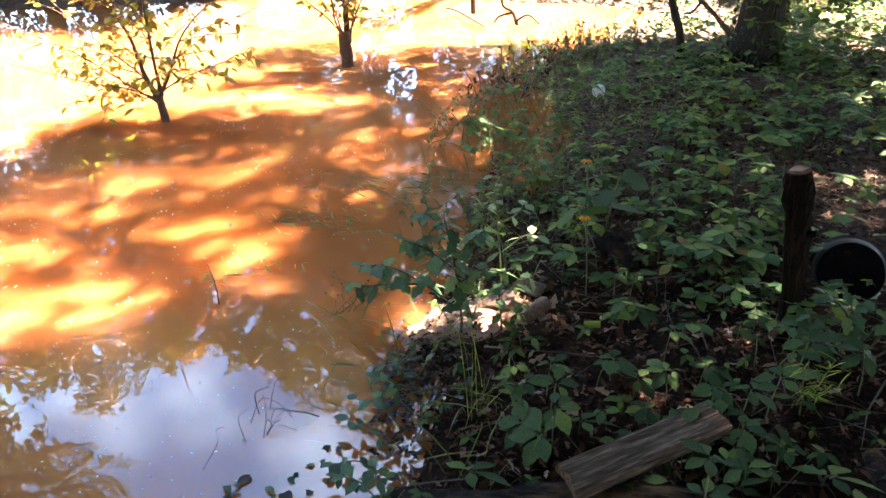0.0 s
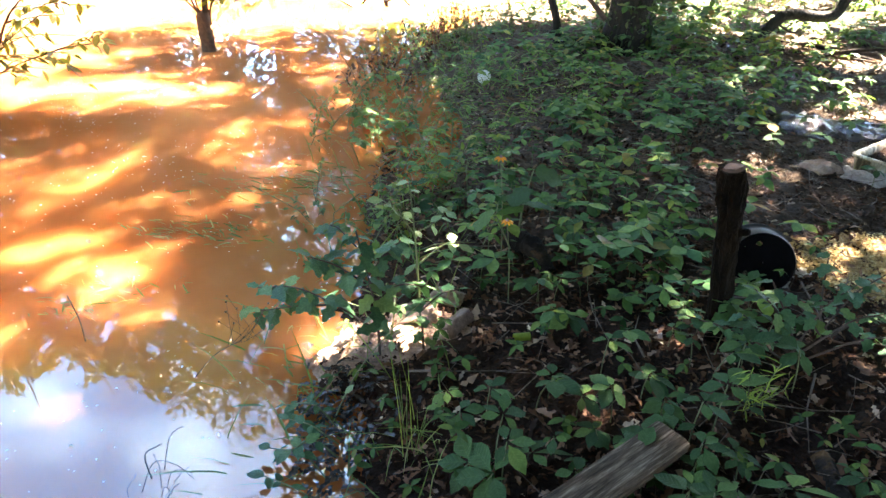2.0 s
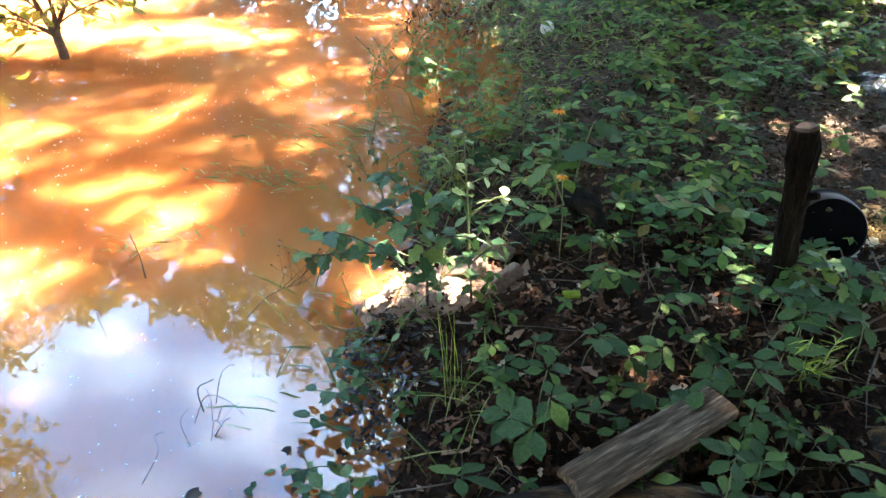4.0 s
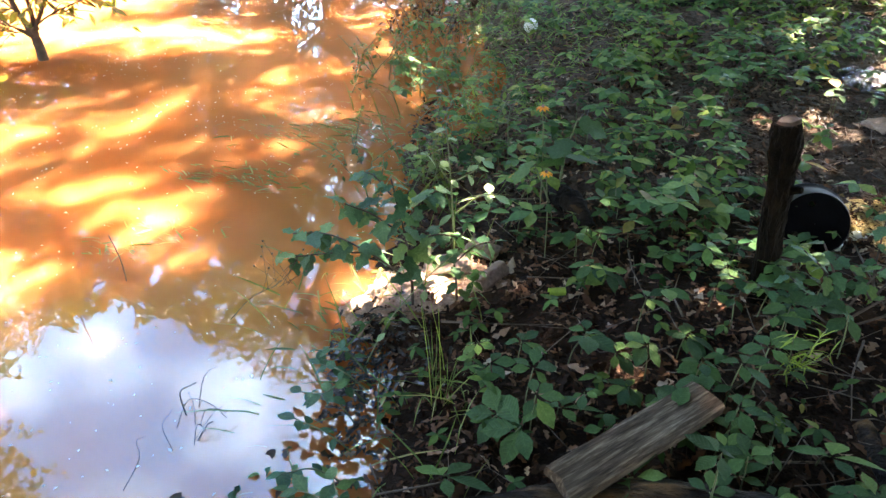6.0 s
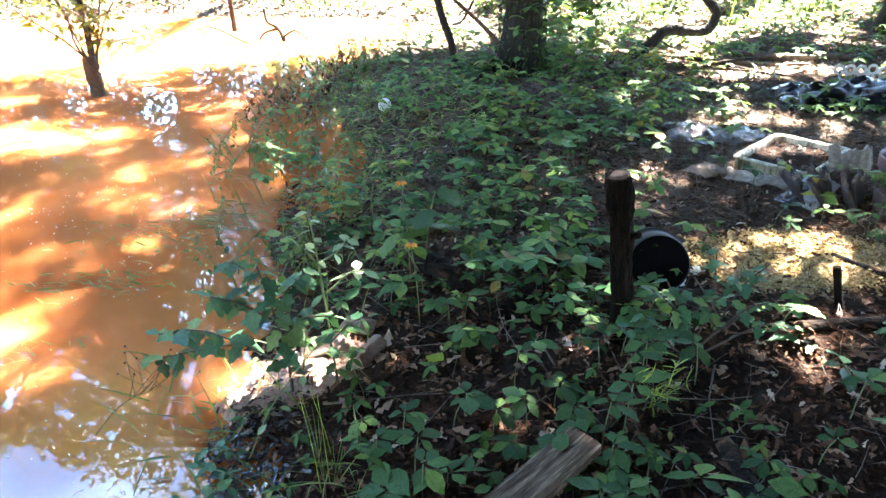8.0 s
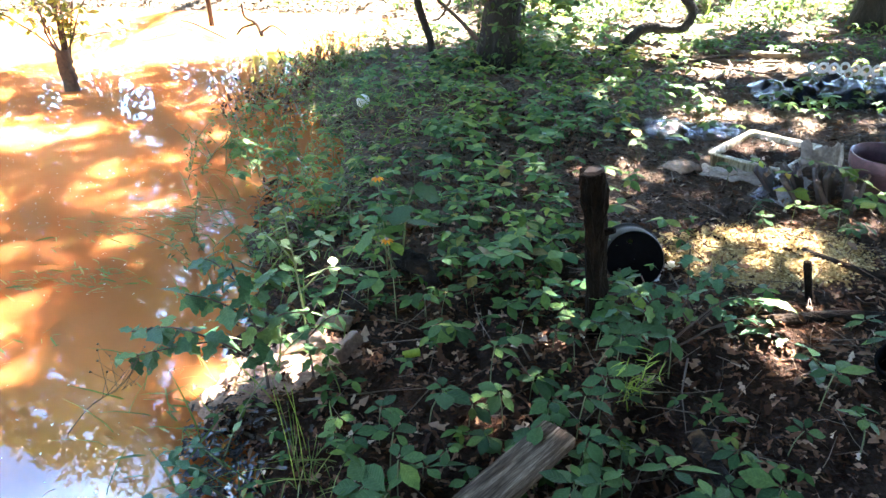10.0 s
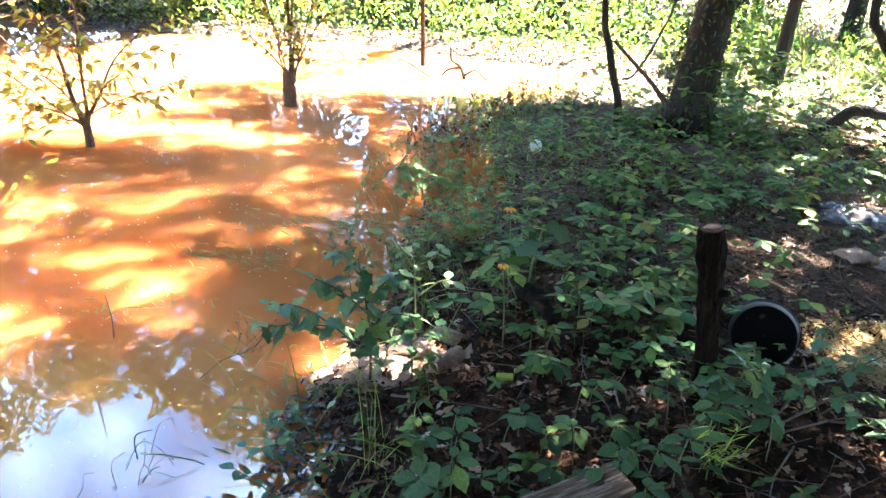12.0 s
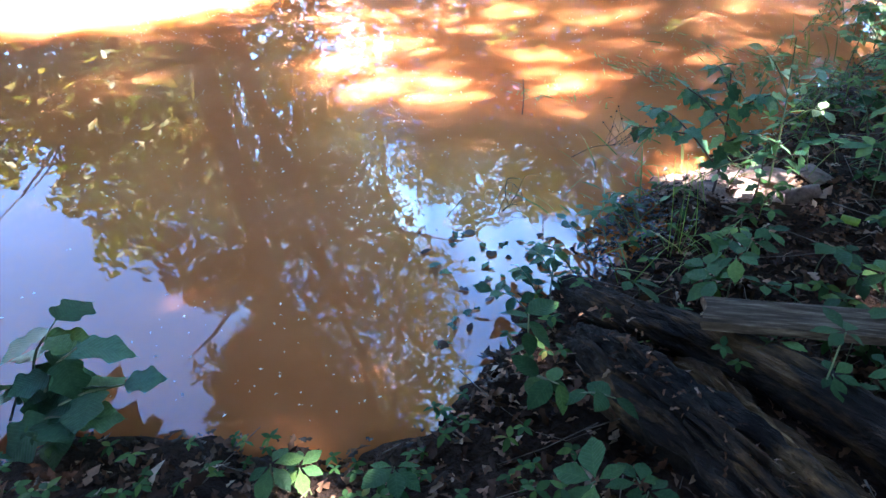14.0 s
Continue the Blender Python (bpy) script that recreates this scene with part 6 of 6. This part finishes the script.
def make_cover():
    g = np.random.default_rng(41)
    p = land_points(5200, -1.1, 2.2, 1.9, 7.6, lambda x, y, q: (shore_dist(x, y) > .0) & (~bare(x, y) | (q.random(len(x)) < .13)) & (q.random(len(x)) < np.interp(y, (1.9, 2.4, 4), (.12, .34, .62)) * np.where(x > 1.2, .5, 1) * np.interp(x, (-.6, .1, .5), (.35, .6, 1)) * (.60 + .95 * wavy(x, y, 2.2))), 42)
    h = len(p) * 8 // 10
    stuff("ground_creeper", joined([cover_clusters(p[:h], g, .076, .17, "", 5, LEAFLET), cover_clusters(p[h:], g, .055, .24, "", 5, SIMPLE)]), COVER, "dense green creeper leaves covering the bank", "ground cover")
    p = land_points(2600, -.75, 1.9, .95, 3.0, lambda x, y, q: (shore_dist(x, y) > .03) & (~bare(x, y) | (q.random(len(x)) < .1)) & (q.random(len(x)) < np.where(((x - .0) / .4) ** 2 + ((y - 1.85) / .35) ** 2 < 1, .05, .15)), 43)
    stuff("seedlings", cover_clusters(p, g, .042, .09, "", 4), SEEDLING, "small green seedlings between dead leaves", "ground cover")
    p = land_points(3600, 1.2, 7, 4.0, 9.5, lambda x, y, q: (~bare(x, y) | (q.random(len(x)) < .45)) & (q.random(len(x)) < .95 * (.65 + .7 * wavy(x, y, 1.7, 1))), 44)
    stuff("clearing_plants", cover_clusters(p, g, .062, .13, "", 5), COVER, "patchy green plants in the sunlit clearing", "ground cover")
    p = land_points(700, -1.2, .9, -1.0, .9, lambda x, y, q: (shore_dist(x, y) > .0) & (shore_dist(x, y) < .45) & ~((x > -.15) & (y > .55)), 55)
    stuff("bank_seedlings", cover_clusters(p, g, .032, .06, "", 4), SEEDLING, "small green seedlings at the water's edge", "ground cover")
    # shore weeds: leafy stalks, some standing in the water
    pts = land_points(900, -1.35, .35, 2.5, 7.6, lambda x, y, q: (shore_dist(x, y) > -.32) & (shore_dist(x, y) < .7) & (q.random(len(x)) < .34 + .45 * wavy(x, y, 3.3)), 45)
    stalks, qs = [], []
    for x, y, z in pts:
        h = g.uniform(.12, .36)
        b = np.array((x, y, max(z, -.05)))
        t = b + np.array((g.normal() * .12, g.normal() * .08, h))
        mid = (b + t) / 2 + (g.normal() * .02, 0, .03)
        stalks.append(tube([b, mid, t], (.0028, .0014), 4, cap=False))
        u = g.uniform(.15, 1, 18)
        qs.append(b + (t - b) * u[:, None] + g.normal(size=(18, 3)) * .012)
    q = np.concatenate(qs)
    n = len(q)
    stuff("shore_weed_stalks", joined(stalks), STEM, "thin tangled weed stalks at the waterline", "weeds")
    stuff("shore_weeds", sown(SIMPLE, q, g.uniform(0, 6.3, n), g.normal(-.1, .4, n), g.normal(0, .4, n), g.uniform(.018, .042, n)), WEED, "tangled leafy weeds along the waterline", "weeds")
    pts = land_points(120, -.45, .45, 3.0, 4.9, lambda x, y, q: (shore_dist(x, y) > .1) & (wavy(x, y, 2.6, 3) > -.1), 59)
    qs = [np.array((x, y, z)) + np.array((g.normal() * .06, g.normal() * .06, 1.0)) * np.linspace(.08, g.uniform(.22, .40), 16)[:, None] * np.array((.5, .5, 1)) for x, y, z in pts]
    q = np.concatenate(qs)
    n = len(q)
    stuff("fine_weeds", sown(NARROW, q, g.uniform(0, 6.3, n), g.normal(.15, .3, n), g.normal(0, .3, n), g.uniform(.035, .075, n)), FINEWEED, "bright fine-leaved weeds among the creepers", "weeds")
    # grass blades: waterline, tall stalks, drowned tufts
    p = land_points(2200, -1.4, .6, 1.0, 7.2, lambda x, y, q: (np.abs(shore_dist(x, y) - .08) < .38) & (q.random(len(x)) < .75), 46)
    k = len(p)
    p[:, 2] = np.maximum(p[:, 2], -.03)
    stuff("shore_grass", sown(HAIR, p, g.uniform(0, 6.3, k), g.normal(.75, .4, k), g.normal(0, .4, k), g.uniform(.08, .26, k)), GRASS, "thin wild grass at the water's edge", "grass")
    tuft = thing("grass_tuft", "few tall thin yellow-green grass stalks on the bank", "grass")
    for q in range(6):
        x, y, z, dx, dy = -.25 + g.normal() * .03, 1.42 + g.normal() * .03, g.uniform(.2, .42), g.normal(-.05, .05), g.normal(.02, .03)
        tube_obj("stalk", [(x, y, .03), (x + dx * .3, y + dy * .3, z * .5), (x + dx, y + dy, z)], (.0017, .0013, .0009), SPRIG if q % 2 else GRASS, tuft, 5, n=5)
    k = 26
    p = np.stack([-.24 + g.normal(0, .06, k), 1.45 + g.normal(0, .06, k), np.full(k, .05)], -1)
    stuff("low_grass", sown(HAIR, p, g.uniform(0, 6.3, k), g.normal(.9, .3, k), g.normal(0, .4, k), g.uniform(.08, .2, k)), GRASS, "thin low green grass blades", "grass")
    pts = land_points(170, -1.35, -.2, 5.0, 7.4, lambda x, y, q: (shore_dist(x, y) > -.3) & (shore_dist(x, y) < .4), 88)
    stalks, qs = [], []
    for x, y, z in pts:
        b = np.array((x, y, max(z, -.04)))
        t = b + np.array((g.normal() * .08, g.normal() * .06, g.uniform(.1, .34)))
        stalks.append(tube([b, (b + t) / 2 + (.01, 0, .02), t], (.0025, .0014), 4, cap=False))
        u = g.uniform(.3, 1, 8)
        qs.append(b + (t - b) * u[:, None] + g.normal(size=(8, 3)) * .014)
    q = np.concatenate(qs)
    n = len(q)
    stuff("brown_weed_stalks", joined(stalks), TWIG, "dry brown weed stalks in shallow water", "weeds")
    stuff("brown_weeds", sown(SIMPLE, q, g.uniform(0, 6.3, n), g.normal(-.3, .4, n), g.normal(0, .5, n), g.uniform(.025, .055, n)), LITTER, "withered brown weed leaves at the waterline", "weeds")
    pieces = []
    for cx, cy, sx, sy, k in ((-1.42, 2.72, .20, .07, 260), (-1.15, 3.25, .25, .12, 300), (-1.5, 2.2, .1, .05, 60), (-.95, 3.4, .12, .1, 140), (-1.65, 2.05, .07, .05, 40), (-.6, 1.75, .12, .14, 130)):
        p = np.stack([cx + g.normal(0, sx, k), cy + g.normal(0, sy, k), g.uniform(-.004, .004, k)], -1)
        pieces.append(sown(NARROW, p, g.normal(1.2, .5, k), g.normal(.14, .10, k), g.normal(0, .5, k), g.uniform(.03, .10, k)))
    stuff("drowned_grass", joined(pieces), GRASS, "drowned grass tufts lying on the water surface", "grass")
    p = land_points(5200, 1.9, 9, 7.6, 15, lambda x, y, q: q.random(len(x)) < .8, 47)
    k = len(p)
    stuff("clearing_grass", sown(HAIR, p, g.uniform(0, 6.3, k), g.normal(1.0, .35, k), g.normal(0, .4, k), g.uniform(.15, .5, k)), GRASS, "sunlit tall grass in the far clearing", "grass")
    # far undergrowth
    p = land_points(1100, -14, 9, 8.8, 20, lambda x, y, q: (shore_dist(x, y) > .15) & (q.random(len(x)) < .65 + .4 * wavy(x, y, .8)), 48)
    c = p + np.stack([np.zeros(len(p)), np.zeros(len(p)), g.uniform(.1, .75, len(p)) ** 1.3], -1)
    b = land_points(230, -9, 2.5, 9.3, 12.8, lambda x, y, q: shore_dist(x, y) > .1, 57)
    b[:, 2] += g.uniform(.05, .8, len(b))
    c = np.concatenate([c, b])
    data = clumps(c, 34, .24, .09, 49)
    stuff("undergrowth", leaves_mesh("undergrowth", data, data[0][:, 2] > .02, SCALE), COVER, "sunlit leafy undergrowth on the far bank", "undergrowth")
    k = 150
    z = g.uniform(.05, .85, k) ** 1.2
    p = np.stack([1.42 + g.normal(0, .20, k), 5.95 + g.normal(0, .16, k), z], -1)
    stuff("climbing_creeper", cover_clusters(p, g, .085, .05, "", 5, LEAFLET), COVER, "tall leafy creeper heaped against the tree trunk", "creeper")
    # creeper leaves up the large trunk
    k = 520
    a, z = g.uniform(2.4, 7.0, k), g.uniform(.02, 1.22, k) ** 1.6
    r = .19 + .09 * np.exp(-z / .25) - .01 * z
    p = np.stack([1.0 + z * .055 + r * np.cos(a), 6.15 + z * .045 + r * np.sin(a), z + .1], -1)
    stuff("trunk_ivy", sown(SIMPLE, p, g.uniform(0, 6.3, k), g.normal(-.9, .5, k), g.normal(0, .5, k), g.uniform(.03, .07, k)), IVY, "creeper leaves climbing the tree trunk", "creeper")


make_cover()


# ---- on the water ----
def make_floating():
    g = np.random.default_rng(51)
    hubs = [(-.84, .95), (-.72, .98), (-.68, 1.08), (-.65, 1.20), (-.60, .88), (-.76, .80), (-.53, .76), (-.63, 1.00), (-.50, .64), (-.46, .55)]
    shapes = (DEAD[0], OVAL, SIMPLE, DEAD[2])
    for k in range(46):
        if k < 42:
            hx, hy = hubs[k % len(hubs)]
            x, y = hx + g.normal() * .035, hy + g.normal() * .035
        else:
            x, y = ((-1.9, 2.6), (-1.25, 3.0), (-.92, .97), (-.88, .99))[k - 42]
        me = leaf_obj_mesh("floating_leaf", shapes[k % 4], g.uniform(.034, .072))
        o = obj("floating_leaf", me, (WETLEAF, OAKLEAF, OAKLEAF)[k % 3], None, pose(x, y, .006, g.normal() * 9, g.normal() * 9, g.uniform(0, 360)))
        tagged(o, "single leaf floating on the muddy water", "leaf", "floating leaves")
    e = thing("drowned_twig", "tangle of curved thin twigs rising from the water", "twig")
    for k in range(10):
        a, L = g.normal(1.5, .7), g.uniform(.05, .16)
        x, y = -.94 + g.normal() * .035, 1.24 + g.normal() * .06
        up, bow = g.uniform(.01, .09), g.normal() * .05
        dx, dy = math.cos(a) * L, math.sin(a) * L
        pts = [(x, y, -.01), (x + dx * .35 - dy * bow * 3, y + dy * .35 + dx * bow * 3, up), (x + dx * .75, y + dy * .75, up * .9), (x + dx, y + dy, .004 if k % 2 else up * .6)]
        tube_obj("twig", pts, (.0024, .0016, .0009) if k % 6 == 0 else (.0010, .0008, .0005), TWIG, e, 5, n=6)
    e = thing("seed_stalk", "dark dried seed stalk leaning over the water", "weed stalk")
    tube_obj("stem", [(-1.03, 1.72, 0), (-.98, 1.80, .04), (-.90, 1.88, .06), (-.83, 1.9, .16)], (.0016, .001), TWIG, e, 5)
    for k in range(12):
        q = np.array((-.98, 1.83, .06)) + g.uniform(0, 1, 3) * np.array((.2, .12, .14))
        tube_obj("side_stem", [(-.95 + .008 * k, 1.83 + .005 * k, .05), tuple(q)], (.0008, .0006), TWIG, e, 4, n=3)
        bm = bmesh.new()
        bmesh.ops.create_icosphere(bm, subdivisions=1, radius=.0045)
        part("seed_head", bm, WETLEAF, e).matrix_basis = pose(*q)
    e = thing("seed_stalk", "thin dark twig poking out of the water", "weed stalk")
    tube_obj("stem", [(-1.50, 1.87, -.02), (-1.52, 1.9, .08), (-1.56, 1.93, .16)], (.003, .0018), TWIG, e, 5)
    e = thing("arching_shoot", "thin arching green shoot over the waterline", "weed")
    tube_obj("stem", [(-.52, 1.55, .0), (-.46, 1.68, .10), (-.36, 1.78, .2), (-.28, 1.84, .26)], (.003, .0016), STEM, e, 5)
    for k in range(7):
        obj("leaf", PALEME, CREEPER, e, Matrix.Translation((-.50 + .035 * k, 1.6 + .037 * k, .05 + .032 * k)) @ pose(0, 0, 0, -20, 0, k * 137) @ Matrix.Scale(.7, 4))
    # Pale cards laid on the water paint in the sparkle of reflected sky.
    k = 9000
    x, y = g.uniform(-5.5, -.3, k), g.uniform(-.6, 6.6, k)
    ok = (shore_dist(x, y) < -.04) & (g.random(k) < .35 + .55 * wavy(x, y, 2.3, 4) + .3 * wavy(x, y, 6.1, 1))
    x, y = x[ok], y[ok]
    m = len(x)
    p = np.stack([x, y, np.full(m, .003)], -1)
    stuff("glint_flecks", sown(CARDLEAF, p, g.uniform(0, 6.3, m), np.zeros(m), np.zeros(m), g.uniform(.005, .014, m) * np.where(g.random(m) < .04, 1.8, 1)), GLINT, "tiny pale flecks on the muddy water in place of sky glints", "flecks")


make_floating()


def make_log_debris():
    g = np.random.default_rng(61)
    k = 150
    u, q = g.uniform(-.15, .8, k), g.normal(0, .035, k)
    p = np.stack([u, .83 - .17 * (u + .1) + q, .17 + .02 * np.exp(-(q / .04) ** 2) + g.uniform(0, .02, k)], -1)
    stuff("log_debris", sown(DEAD[3], p, g.uniform(0, 6.3, k), g.normal(0, .4, k), g.normal(0, .6, k), g.uniform(.01, .035, k)), LITTER, "crumbled bark and leaf scraps on the rotten log", "debris")


make_log_debris()
